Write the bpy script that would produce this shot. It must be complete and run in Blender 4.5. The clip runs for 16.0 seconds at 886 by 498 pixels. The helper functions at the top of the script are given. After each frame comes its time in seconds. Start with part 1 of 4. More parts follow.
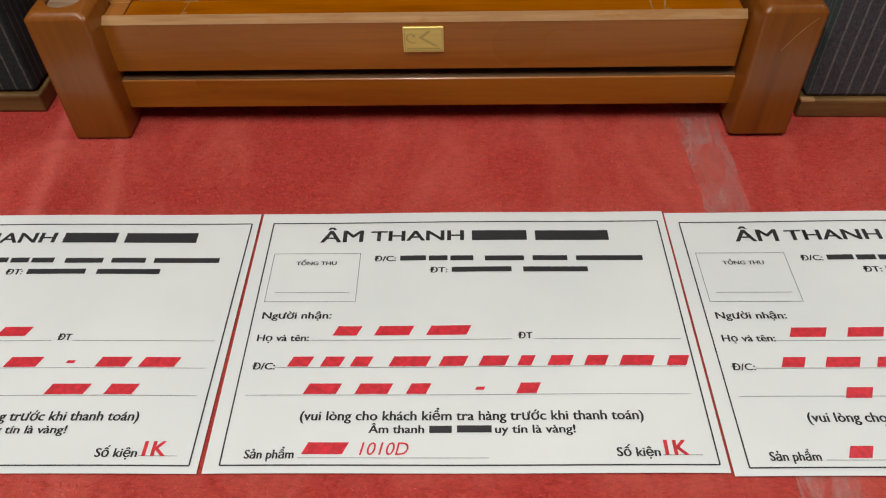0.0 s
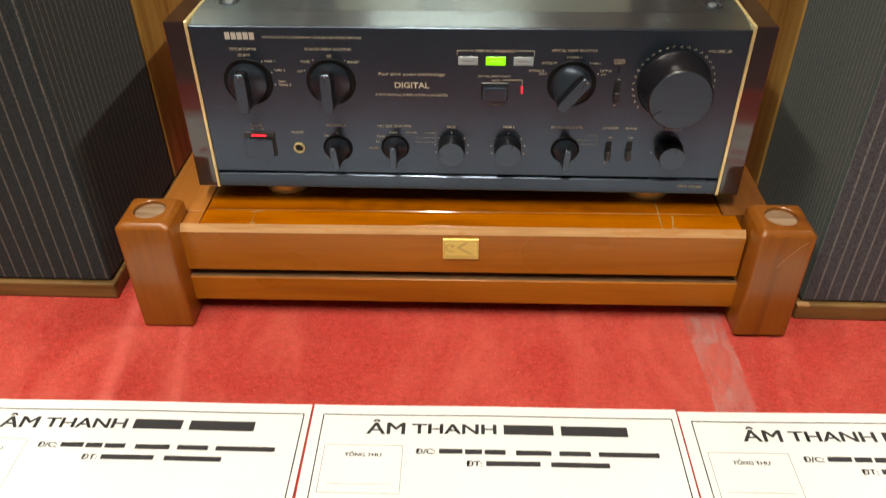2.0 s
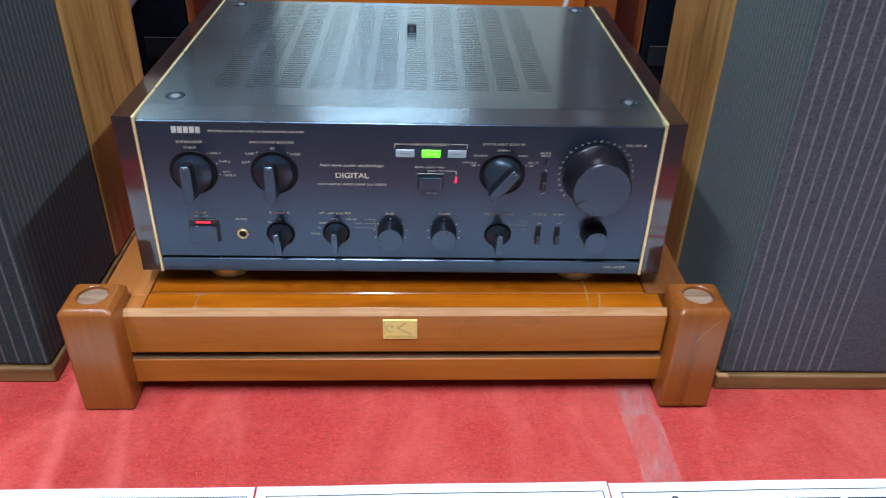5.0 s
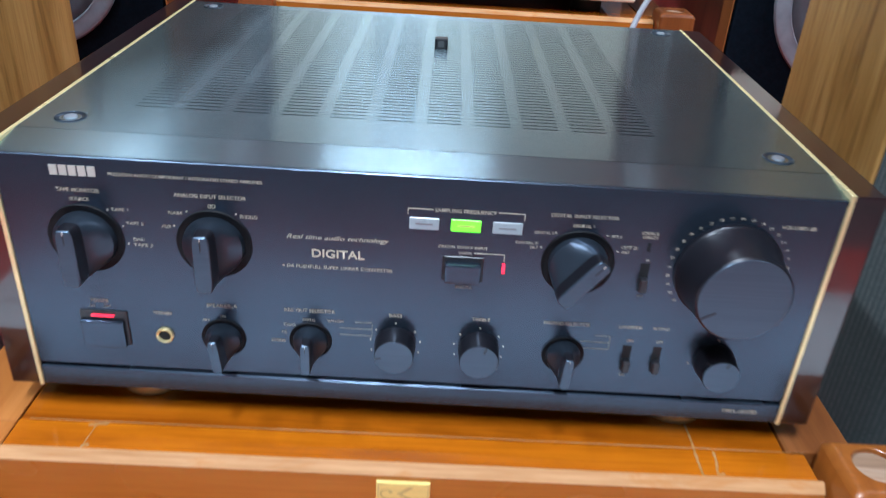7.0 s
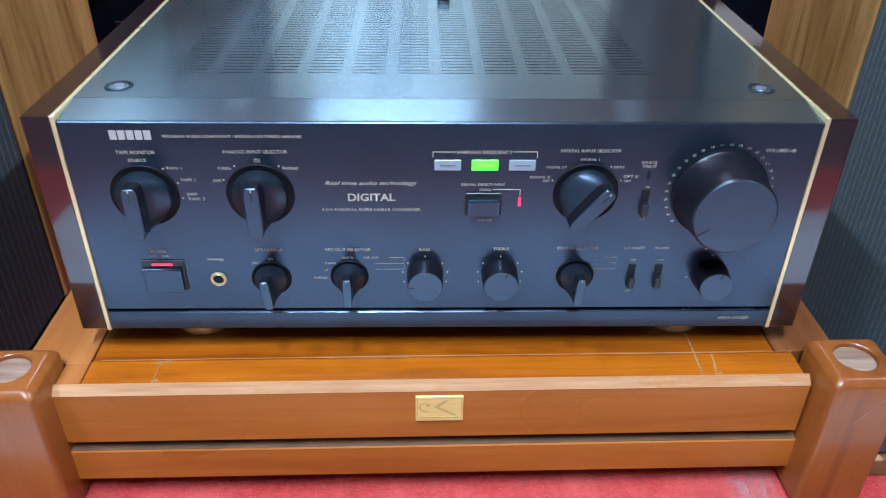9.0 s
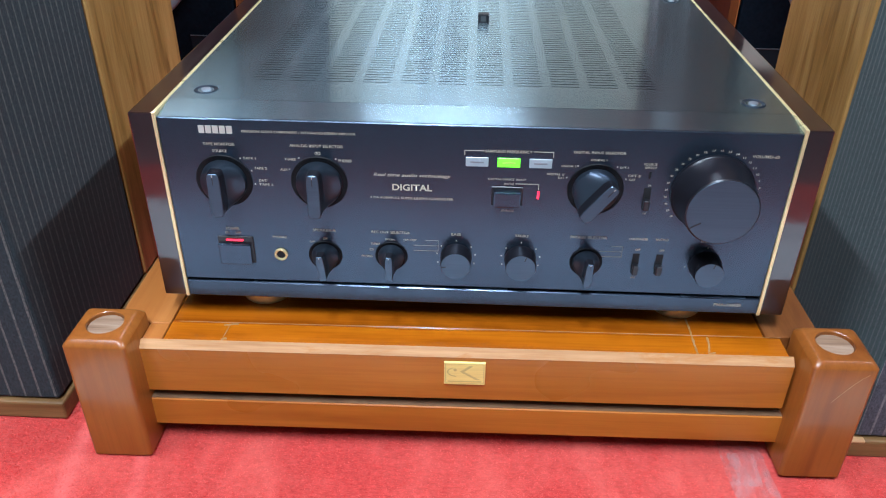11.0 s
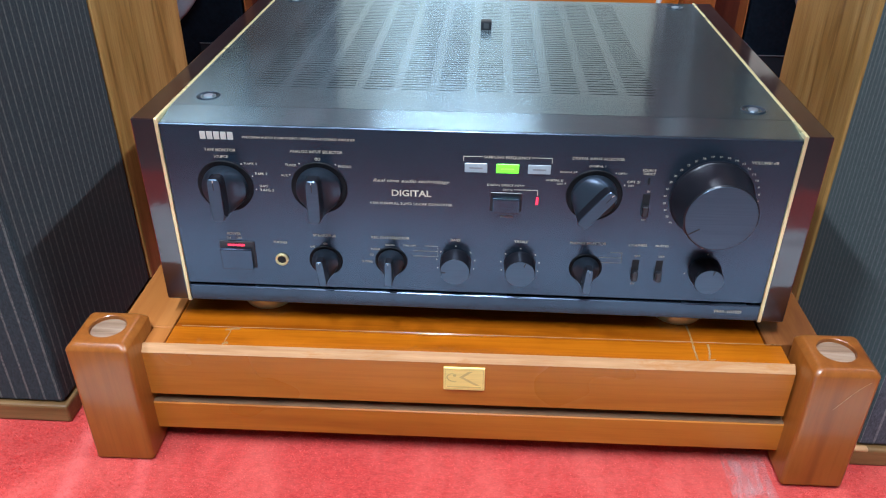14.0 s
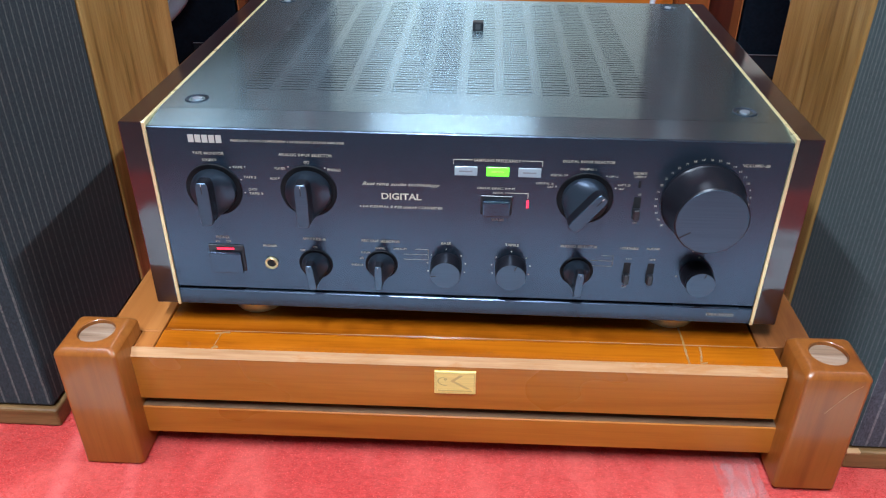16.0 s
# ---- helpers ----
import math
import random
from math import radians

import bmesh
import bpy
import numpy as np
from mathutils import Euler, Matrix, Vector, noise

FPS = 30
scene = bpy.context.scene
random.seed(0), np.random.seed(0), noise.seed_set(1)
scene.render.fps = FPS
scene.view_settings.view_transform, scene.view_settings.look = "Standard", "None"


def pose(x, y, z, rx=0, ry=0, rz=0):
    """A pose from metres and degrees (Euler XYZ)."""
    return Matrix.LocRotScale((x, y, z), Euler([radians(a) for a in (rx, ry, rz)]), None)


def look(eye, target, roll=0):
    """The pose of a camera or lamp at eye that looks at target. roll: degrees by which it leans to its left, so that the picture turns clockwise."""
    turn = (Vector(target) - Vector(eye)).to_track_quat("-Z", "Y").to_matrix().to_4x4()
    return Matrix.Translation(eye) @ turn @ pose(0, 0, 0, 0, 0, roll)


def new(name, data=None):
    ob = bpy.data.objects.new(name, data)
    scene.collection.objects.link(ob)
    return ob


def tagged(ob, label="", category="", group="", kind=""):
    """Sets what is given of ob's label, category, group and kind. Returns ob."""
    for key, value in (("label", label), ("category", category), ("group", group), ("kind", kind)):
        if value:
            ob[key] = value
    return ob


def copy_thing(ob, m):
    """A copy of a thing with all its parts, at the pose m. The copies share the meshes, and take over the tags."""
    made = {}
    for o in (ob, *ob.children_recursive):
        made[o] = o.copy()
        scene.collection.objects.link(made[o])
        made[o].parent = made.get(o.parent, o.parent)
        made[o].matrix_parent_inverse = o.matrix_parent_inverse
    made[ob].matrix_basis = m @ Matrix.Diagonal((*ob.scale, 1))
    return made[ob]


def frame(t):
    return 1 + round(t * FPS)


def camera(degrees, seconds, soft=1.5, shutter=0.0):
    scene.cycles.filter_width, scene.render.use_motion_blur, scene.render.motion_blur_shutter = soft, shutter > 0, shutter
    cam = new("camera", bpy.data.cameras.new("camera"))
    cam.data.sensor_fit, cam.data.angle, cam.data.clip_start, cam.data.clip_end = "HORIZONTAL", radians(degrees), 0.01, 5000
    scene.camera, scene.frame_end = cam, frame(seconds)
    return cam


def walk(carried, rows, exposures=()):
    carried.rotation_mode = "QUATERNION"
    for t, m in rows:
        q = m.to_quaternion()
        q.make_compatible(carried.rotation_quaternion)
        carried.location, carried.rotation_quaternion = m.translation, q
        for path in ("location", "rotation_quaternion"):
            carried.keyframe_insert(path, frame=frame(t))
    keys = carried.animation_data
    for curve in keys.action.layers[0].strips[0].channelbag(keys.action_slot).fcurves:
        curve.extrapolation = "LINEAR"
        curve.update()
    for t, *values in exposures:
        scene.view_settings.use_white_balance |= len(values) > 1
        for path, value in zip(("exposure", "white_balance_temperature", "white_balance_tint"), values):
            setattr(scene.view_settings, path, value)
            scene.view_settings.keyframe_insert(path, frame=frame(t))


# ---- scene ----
cam = camera(59.1, 16.0, soft=1.1, shutter=0.5)
PATH = [
    (0, (0.034, -0.564, 0.399), (-0.033, 0.818, -1.046), -1.6),
    (0.5, (0.033, -0.565, 0.402), (-0.034, 0.844, -1.016), -1.4),
    (1, (0.03, -0.569, 0.414), (-0.038, 0.895, -0.947), -0.9),
    (1.5, (0.015, -0.584, 0.452), (-0.06, 0.959, -0.818), -0.7),
    (2, (0.011, -0.58, 0.485), (-0.073, 1.02, -0.712), -0.6),
    (2.5, (0.014, -0.571, 0.489), (-0.073, 1.077, -0.642), -0.6),
    (3, (0.013, -0.555, 0.484), (-0.06, 1.117, -0.61), -0.3),
    (3.2, (0.015, -0.552, 0.49), (-0.06, 1.119, -0.607), -0.5),
    (5.3, (0.012, -0.596, 0.534), (0.125, 1.091, -0.534), 1.9),
    (5.5, (0.001, -0.582, 0.559), (0.149, 1.105, -0.505), 2.2),
    (6, (-0.016, -0.55, 0.57), (0.211, 1.151, -0.458), 4.6),
    (6.5, (0.01, -0.467, 0.508), (0.117, 1.257, -0.5), 5.2),
    (7, (0.007, -0.361, 0.421), (0.033, 1.39, -0.546), 3.7),
    (7.2, (0.002, -0.345, 0.411), (0.025, 1.433, -0.505), 3.5),
    (7.3, (-0.003, -0.342, 0.401), (0.018, 1.445, -0.498), 3.1),
    (7.5, (-0.013, -0.334, 0.394), (0.019, 1.431, -0.546), 2.6),
    (7.7, (-0.013, -0.331, 0.388), (0.027, 1.417, -0.584), 1.7),
    (8, (-0.009, -0.328, 0.393), (0.05, 1.387, -0.633), 1.0),
    (8.2, (-0.01, -0.339, 0.399), (0.065, 1.366, -0.645), 0.9),
    (8.5, (-0.019, -0.361, 0.411), (0.063, 1.326, -0.661), 1.0),
    (8.7, (-0.015, -0.383, 0.422), (0.046, 1.296, -0.662), 0.7),
    (8.8, (-0.013, -0.393, 0.426), (0.041, 1.289, -0.656), 0.6),
    (9, (-0.013, -0.407, 0.441), (0.04, 1.273, -0.644), 0.9),
    (9.2, (-0.011, -0.421, 0.45), (0.026, 1.254, -0.642), 1.0),
    (11.3, (0.003, -0.492, 0.466), (-0.083, 1.212, -0.577), 0.5),
    (11.5, (0.007, -0.494, 0.466), (-0.089, 1.212, -0.574), 0.4),
    (12, (0.006, -0.494, 0.465), (-0.09, 1.214, -0.572), 0.4),
    (12.5, (0.006, -0.493, 0.467), (-0.094, 1.214, -0.57), 0.3),
    (13, (0.007, -0.493, 0.467), (-0.093, 1.214, -0.57), 0.3),
    (13.5, (0.006, -0.492, 0.466), (-0.095, 1.217, -0.567), 0.3),
    (14, (0.008, -0.489, 0.466), (-0.092, 1.22, -0.569), 0.3),
    (14.5, (0.007, -0.485, 0.466), (-0.091, 1.222, -0.57), 0.3),
    (15, (0.004, -0.486, 0.464), (-0.093, 1.225, -0.566), 0.3),
    (15.5, (0.005, -0.485, 0.464), (-0.088, 1.222, -0.573), 0.3),
    (16, (0.013, -0.484, 0.468), (-0.081, 1.222, -0.572), 0.3),
]
walk(cam, [(t, look(eye, target, roll)) for t, eye, target, roll in PATH],
     [(0, -0.97, 7200, 10), (0.9, -0.95, 7200, 10), (1.5, -0.78, 7500, 10), (1.75, -0.38, 8100, 10), (2.0, -0.15, 8400, 10), (2.5, 0.06, 6800, 10), (3.1, 0.1, 5700, 10), (5.3, 0.06, 5450, 10), (6.0, 0.27, 5450, 10), (7.0, 0.38, 5450, 10), (7.5, 0.46, 6150, 10), (8.2, 0.40, 5000, 10), (9.2, 0.36, 4900, 10), (11.3, 0.38, 5450, 10), (16, 0.38, 5450, 10)])

# ---- light and exposure ----
world = bpy.data.worlds.new("world")
scene.world = world
world.use_nodes = True
world.node_tree.nodes["Background"].inputs[0].default_value = (0.75, 0.85, 1.0, 1)
world.node_tree.nodes["Background"].inputs[1].default_value = 0.006


def area_lamp(x, y, z, sx, sy, power, colour):
    data = bpy.data.lights.new("tube_light", "AREA")
    data.shape, data.size, data.size_y, data.energy, data.color = "RECTANGLE", sx, sy, power, colour
    ob = new("tube_light", data)
    ob.location = (x, y, z)
    return ob


COOL = (0.92, 0.97, 1.0)
# Unseen tubes: the first fits a shadow, the others are added for fill light.
TUBES = [(1.9, 0.35, 0.10, 1.2), (-0.14, 2.3, 0.76, 0.10), (-0.15, -1.3, 0.10, 1.2), (-1.1, -0.5, 0.10, 1.2)]
POWERS = [80, 9, 84, 46]
for (tx, ty, lx, ly), power in zip(TUBES, POWERS):
    area_lamp(tx, ty, 2.60, lx, ly, power, COOL)

# ---- materials ----


class Nodes:
    """A small node-tree writer."""

    def __init__(self, name):
        self.mat = bpy.data.materials.new(name)
        self.mat.use_nodes = True
        self.tree = self.mat.node_tree
        self.bsdf = self.tree.nodes["Principled BSDF"]
        self.coord = self.tree.nodes.new("ShaderNodeTexCoord")

    def node(self, kind, **values):
        n = self.tree.nodes.new(kind)
        for key, value in values.items():
            n.inputs[key.replace("_", " ")].default_value = value
        return n

    def link(self, a, b):
        self.tree.links.new(a, b)

    def mapped(self, scale, shift=True):
        m = self.node("ShaderNodeMapping", Scale=scale)
        self.link(self.coord.outputs["Object"], m.inputs["Vector"])
        if shift:
            info = self.tree.nodes.new("ShaderNodeObjectInfo")
            mul = self.tree.nodes.new("ShaderNodeMath")
            mul.operation = "MULTIPLY"
            mul.inputs[1].default_value = 7.0
            self.link(info.outputs["Random"], mul.inputs[0])
            self.link(mul.outputs[0], m.inputs["Location"])
        return m.outputs["Vector"]

    def noise(self, vector, scale, detail=4.0, rough=0.55, distort=0.0):
        n = self.node("ShaderNodeTexNoise", Scale=scale, Detail=detail, Roughness=rough, Distortion=distort)
        self.link(vector, n.inputs["Vector"])
        return n.outputs["Fac"]

    def ramp(self, fac, stops):
        r = self.tree.nodes.new("ShaderNodeValToRGB")
        while len(r.color_ramp.elements) < len(stops):
            r.color_ramp.elements.new(0.5)
        for e, (place, colour) in zip(r.color_ramp.elements, stops):
            e.position = place
            e.color = (*colour, 1) if len(colour) == 3 else colour
        self.link(fac, r.inputs["Fac"])
        return r.outputs["Color"]

    def mix(self, fac, a, b, blend="MIX"):
        m = self.tree.nodes.new("ShaderNodeMix")
        m.data_type, m.blend_type = "RGBA", blend
        for value, socket in ((fac, m.inputs[0]), (a, m.inputs[6]), (b, m.inputs[7])):
            if isinstance(value, (int, float)):
                socket.default_value = value
            elif isinstance(value, tuple):
                socket.default_value = (*value, 1)
            else:
                self.link(value, socket)
        return m.outputs[2]

    def bump(self, height, strength, distance):
        b = self.node("ShaderNodeBump", Strength=strength, Distance=distance)
        self.link(height, b.inputs["Height"])
        self.link(b.outputs["Normal"], self.bsdf.inputs["Normal"])

    def set(self, **values):
        for key, value in values.items():
            socket = self.bsdf.inputs[key.replace("_", " ")]
            if isinstance(value, (int, float)):
                socket.default_value = value
            elif isinstance(value, tuple):
                socket.default_value = (*value, 1) if len(value) == 3 else value
            else:
                self.link(value, socket)
        return self


def creases(n, base):
    """Two pale ragged lines running forward on the carpet, left of the stand."""
    sep = n.node("ShaderNodeSeparateXYZ")
    n.link(n.coord.outputs["Object"], sep.inputs[0])
    ragged = n.noise(n.mapped((1, 1, 1), False), 45, 4.0, 0.6)
    for x0, lean, width, weight in ((-0.314, -0.13, 0.010, 0.55), (-0.266, -0.20, 0.008, 0.4)):
        off = n.node("ShaderNodeMath")
        off.operation = "MULTIPLY_ADD"
        off.inputs[1].default_value, off.inputs[2].default_value = -lean, -x0
        n.link(sep.outputs[1], off.inputs[0])
        add = n.node("ShaderNodeMath")
        n.link(sep.outputs[0], add.inputs[0])
        n.link(off.outputs[0], add.inputs[1])
        far = n.node("ShaderNodeMath")
        far.operation = "ABSOLUTE"
        n.link(add.outputs[0], far.inputs[0])
        near = n.ramp(far.outputs[0], [(width * 0.25, (weight,) * 3), (width, (0.0,) * 3)])
        base = n.mix(n.mix(1.0, near, n.ramp(ragged, [(0.3, (0.35,) * 3), (0.6, (1.0,) * 3)]), "MULTIPLY"), base, (0.92, 0.205, 0.175))
    return base


def plain(name, colour, rough=0.5, metal=0.0, spread=0.12, scale=60.0, bump=0.0, **more):
    """A plain surface with a little unevenness in colour and gloss."""
    n = Nodes(name)
    v = n.mapped((1, 1, 1))
    f = n.noise(v, scale, 5.0)
    lo = tuple(c * (1 - spread) for c in colour)
    hi = tuple(min(1, c * (1 + spread)) for c in colour)
    r = n.ramp(n.noise(v, scale * 0.3, 4.0), [(0.3, (rough * 0.85,) * 3), (0.7, (min(1, rough * 1.15),) * 3)])
    n.set(Base_Color=n.ramp(f, [(0.3, lo), (0.7, hi)]), Roughness=r, Metallic=metal, **more)
    if bump:
        n.bump(n.noise(v, scale * 6, 4.0), bump, 0.001)
    return n.mat


def wood(name, dark, mid, light, along="x", rough=0.3, coat=0.0, grain=1.0, bump=0.15, tint=0.25):
    """Wood with long figure, fine pores and blotches; along: the way the grain runs."""
    n = Nodes(name)
    k = {"x": (0.09, 1, 1), "y": (1, 0.09, 1), "z": (1, 1, 0.09)}[along]
    v = n.mapped(tuple(c * grain for c in k))
    figure = n.noise(v, 17, 5.0, 0.58, 2.2)
    k2 = tuple(c * grain * (0.35 if c < 1 else 1.0) for c in k)
    pores = n.noise(n.mapped(k2), 420, 3.0, 0.6)
    blotch = n.noise(n.mapped((1, 1, 1)), 5, 3.0)
    base = n.ramp(figure, [(0.30, dark), (0.46, mid), (0.68, light)])
    base = n.mix(n.ramp(pores, [(0.38, (0.28,) * 3), (0.54, (0.0,) * 3)]), base, dark)
    base = n.mix(tint, base, n.ramp(blotch, [(0.35, (0.45, 0.40, 0.36)), (0.65, (1.0, 1.0, 1.0))]), "MULTIPLY")
    n.set(Base_Color=base, Roughness=n.ramp(blotch, [(0.3, (rough * 0.8,) * 3), (0.7, (rough * 1.25,) * 3)]))
    n.set(Coat_Weight=coat, Coat_Roughness=0.12, Specular_IOR_Level=0.35)
    n.bump(pores, bump, 0.0004)
    return n.mat


def make_carpet():
    n = Nodes("red_carpet")
    v = n.mapped((1, 1, 1), False)
    pile = n.noise(n.mapped((0.55, 1, 1), False), 1150, 3.0, 0.7)
    tuft = n.noise(n.mapped((0.5, 1, 1), False), 380, 4.0, 0.65, 0.8)
    lay = n.noise(n.mapped((0.6, 1, 1), False), 60, 6.0, 0.75, 0.0)
    worn = n.noise(v, 4.5, 3.0, 0.5)
    base = n.ramp(tuft, [(0.25, (0.45, 0.029, 0.0229)), (0.72, (0.82, 0.09, 0.0722))])
    base = n.mix(n.ramp(pile, [(0.36, (0.22,) * 3), (0.56, (0.0,) * 3)]), base, (0.36, 0.014, 0.0123))
    base = n.mix(n.ramp(lay, [(0.45, (0.0,) * 3), (0.80, (0.35,) * 3)]), base, (0.84, 0.145, 0.113))
    base = n.mix(0.35, base, n.ramp(worn, [(0.3, (0.68, 0.59, 0.59)), (0.7, (1.0, 1.0, 1.0))]), "MULTIPLY")
    patch = n.noise(n.mapped((1, 0.5, 1), False), 15, 5.0, 0.65, 0.8)
    base = n.mix(n.ramp(patch, [(0.42, (0.0,) * 3), (0.72, (0.5,) * 3)]), base, (0.9, 0.192, 0.143))
    n.set(Base_Color=creases(n, base), Roughness=0.95, Sheen_Weight=0.15, Sheen_Roughness=0.4, Sheen_Tint=(1.0, 0.35, 0.3))
    n.set(Specular_IOR_Level=0.15)
    add = n.node("ShaderNodeMath")
    n.link(pile, add.inputs[0])
    n.link(tuft, add.inputs[1])
    n.bump(add.outputs[0], 1.0, 0.0020)
    return n.mat


def make_brushed(name, colour, rough, metal, along="x", streak=0.5, aniso=0.0, spread=0.07):
    """Brushed metal, its fine scratches running along one axis."""
    n = Nodes(name)
    k = {"x": (0.012, 1, 1), "y": (1, 0.012, 1)}[along]
    hair = n.noise(n.mapped(k, False), 1500, 2.0, 0.6)
    soft = n.noise(n.mapped((1, 1, 1), False), 9, 3.0)
    lo = tuple(c * (1 - spread) for c in colour)
    hi = tuple(min(1, c * (1 + spread)) for c in colour)
    n.set(Base_Color=n.ramp(hair, [(0.3, lo), (0.7, hi)]), Metallic=metal)
    n.set(Roughness=n.ramp(soft, [(0.3, (rough * 0.9,) * 3), (0.7, (rough * 1.12,) * 3)]))
    if streak:
        n.bump(hair, streak, 0.00015)
    if aniso:
        t = n.node("ShaderNodeCombineXYZ", X=0.0 if along == "x" else 1.0, Y=1.0 if along == "x" else 0.0)
        n.set(Anisotropic=aniso)
        n.link(t.outputs[0], n.bsdf.inputs["Tangent"])
    return n.mat


def make_cloth(name, ground, thread, step_x, step_y, width, limit, faint=1.0, lit_flank=None):
    """Dark speaker cloth with pinstripes; on the front they stop at limit metres from the thing's inner edge."""
    n = Nodes(name)
    sep = n.node("ShaderNodeSeparateXYZ")
    n.link(n.coord.outputs["Object"], sep.inputs[0])
    geo = n.tree.nodes.new("ShaderNodeNewGeometry")
    nor = n.node("ShaderNodeSeparateXYZ")
    n.link(geo.outputs["Normal"], nor.inputs[0])
    wob = n.noise(n.mapped((1, 1, 0.25), False), 60, 2.0)

    def calc(op, a, b=None):
        m = n.tree.nodes.new("ShaderNodeMath")
        m.operation = op
        for socket, value in zip(m.inputs, (a, b)):
            if isinstance(value, (int, float)):
                socket.default_value = value
            elif value is not None:
                n.link(value, socket)
        return m.outputs[0]

    def stripes(axis, step):
        place = calc("ADD", calc("DIVIDE", axis, step), calc("MULTIPLY", wob, 0.12))
        off = calc("ABSOLUTE", calc("SUBTRACT", calc("FRACT", place), 0.5))
        return calc("LESS_THAN", off, width / step / 2)

    front = calc("MULTIPLY", stripes(sep.outputs[0], step_x), calc("LESS_THAN", calc("ABSOLUTE", sep.outputs[0]), limit))
    side = stripes(sep.outputs[1], step_y)
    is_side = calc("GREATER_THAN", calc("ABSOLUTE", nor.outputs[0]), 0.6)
    line = calc("ADD", calc("MULTIPLY", calc("MULTIPLY", side, faint), is_side), calc("MULTIPLY", front, calc("SUBTRACT", 1.0, is_side)))
    weave = n.noise(n.mapped((1, 1, 0.5), False), 900, 3.0, 0.72)
    broken = n.ramp(n.noise(n.mapped((1, 1, 1), False), 500, 2.0), [(0.35, (0.25,) * 3), (0.6, (1.0,) * 3)])
    base = n.ramp(weave, [(0.30, tuple(c * 0.50 for c in ground)), (0.72, tuple(c * 1.55 for c in ground))])
    # Tone by facing: how light tints the side is put into the colour.
    if lit_flank:
        other = n.ramp(weave, [(0.30, tuple(c * 0.62 for c in lit_flank)), (0.72, tuple(c * 1.4 for c in lit_flank))])
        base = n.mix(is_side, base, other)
    fac = calc("MULTIPLY", line, broken)
    base = n.mix(fac, base, thread)
    n.set(Base_Color=base, Roughness=0.92, Sheen_Weight=0.1, Specular_IOR_Level=0.2)
    hgt = calc("ADD", weave, calc("MULTIPLY", line, 0.7))
    n.bump(hgt, 0.45, 0.0008)
    return n.mat


def make_paper():
    n = Nodes("white_paper")
    v = n.mapped((1, 1, 1))
    f = n.noise(v, 9, 3.0)
    n.set(Base_Color=n.ramp(f, [(0.3, (0.69, 0.72, 0.72)), (0.7, (0.75, 0.77, 0.765))]), Roughness=0.7)
    n.bump(n.noise(v, 26, 3.0), 0.12, 0.002)
    return n.mat


def make_tape():
    n = Nodes("clear_tape")
    n.set(Base_Color=(0.60, 0.40, 0.37), Roughness=0.32)
    v = n.mapped((1, 0.3, 1))
    n.set(Alpha=n.ramp(n.noise(v, 75, 6.0, 0.75, 1.5), [(0.40, (0.05,) * 3), (0.68, (0.40,) * 3)]))
    n.bump(n.noise(v, 120, 4.0, 0.7), 0.5, 0.001)
    return n.mat


def glow(name, colour, strength):
    n = Nodes(name)
    n.set(Base_Color=colour, Emission_Color=colour, Emission_Strength=strength, Roughness=0.3)
    return n.mat


def make_pile():
    n = Nodes("red_carpet_yarn")
    geo = n.tree.nodes.new("ShaderNodeNewGeometry")
    lay = n.noise(n.mapped((1, 0.5, 1), False), 15, 5.0, 0.65, 0.8)
    base = n.ramp(geo.outputs["Random Per Island"], [(0.0, (0.56, 0.034, 0.0264)), (0.6, (0.75, 0.073, 0.0581)), (1.0, (0.9, 0.168, 0.125))])
    base = n.mix(n.ramp(lay, [(0.42, (0.0,) * 3), (0.72, (0.6,) * 3)]), base, (0.9, 0.192, 0.143))
    n.set(Base_Color=creases(n, base), Roughness=0.9, Specular_IOR_Level=0.15)
    return n.mat


CARPET = make_carpet()
PILE = make_pile()
ORANGE = wood("orange_lacquered_wood", (0.31, 0.088, 0.008), (0.41, 0.132, 0.012), (0.47, 0.163, 0.018), "x", 0.30, 0.15, 1.0, 0.08, 0.2)
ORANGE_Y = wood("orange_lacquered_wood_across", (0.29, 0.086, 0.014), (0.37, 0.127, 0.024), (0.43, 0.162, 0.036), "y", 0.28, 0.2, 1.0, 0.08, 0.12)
GLOSSY = wood("glossy_amber_wood", (0.23, 0.052, 0.001), (0.40, 0.104, 0.0015), (0.50, 0.144, 0.002), "x", 0.14, 0.85, 1.0, 0.05, 0.14)
for node in GLOSSY.node_tree.nodes:
    if node.type == "BSDF_PRINCIPLED":
        node.inputs["Coat Roughness"].default_value, node.inputs["Coat IOR"].default_value = 0.05, 1.48
        node.inputs["Specular IOR Level"].default_value = 0.15
LEG_WOOD = wood("red_brown_leg_wood", (0.18, 0.047, 0.007), (0.285, 0.086, 0.012), (0.35, 0.118, 0.018), "z", 0.30, 0.3, 0.6, 0.06, 0.45)
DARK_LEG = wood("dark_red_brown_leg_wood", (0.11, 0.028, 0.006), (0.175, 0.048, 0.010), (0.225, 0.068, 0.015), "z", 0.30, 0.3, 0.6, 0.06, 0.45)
# Darker copy for right side rails: the amplifier's shadow is put into the colour.
RAIL_SHADED = wood("shaded_side_rail", (0.15, 0.045, 0.010), (0.24, 0.078, 0.018), (0.31, 0.112, 0.030), "y", 0.2, 0.6, 1.0, 0.06, 0.3)
PALE_WOOD = wood("pale_end_grain_plug", (0.17, 0.095, 0.052), (0.30, 0.185, 0.110), (0.44, 0.31, 0.21), "x", 0.55, 0.0, 4.0, 0.3, 0.6)
BARE = wood("worn_bare_edge_wood", (0.42, 0.21, 0.08), (0.54, 0.30, 0.13), (0.62, 0.39, 0.20), "x", 0.45, 0.0)


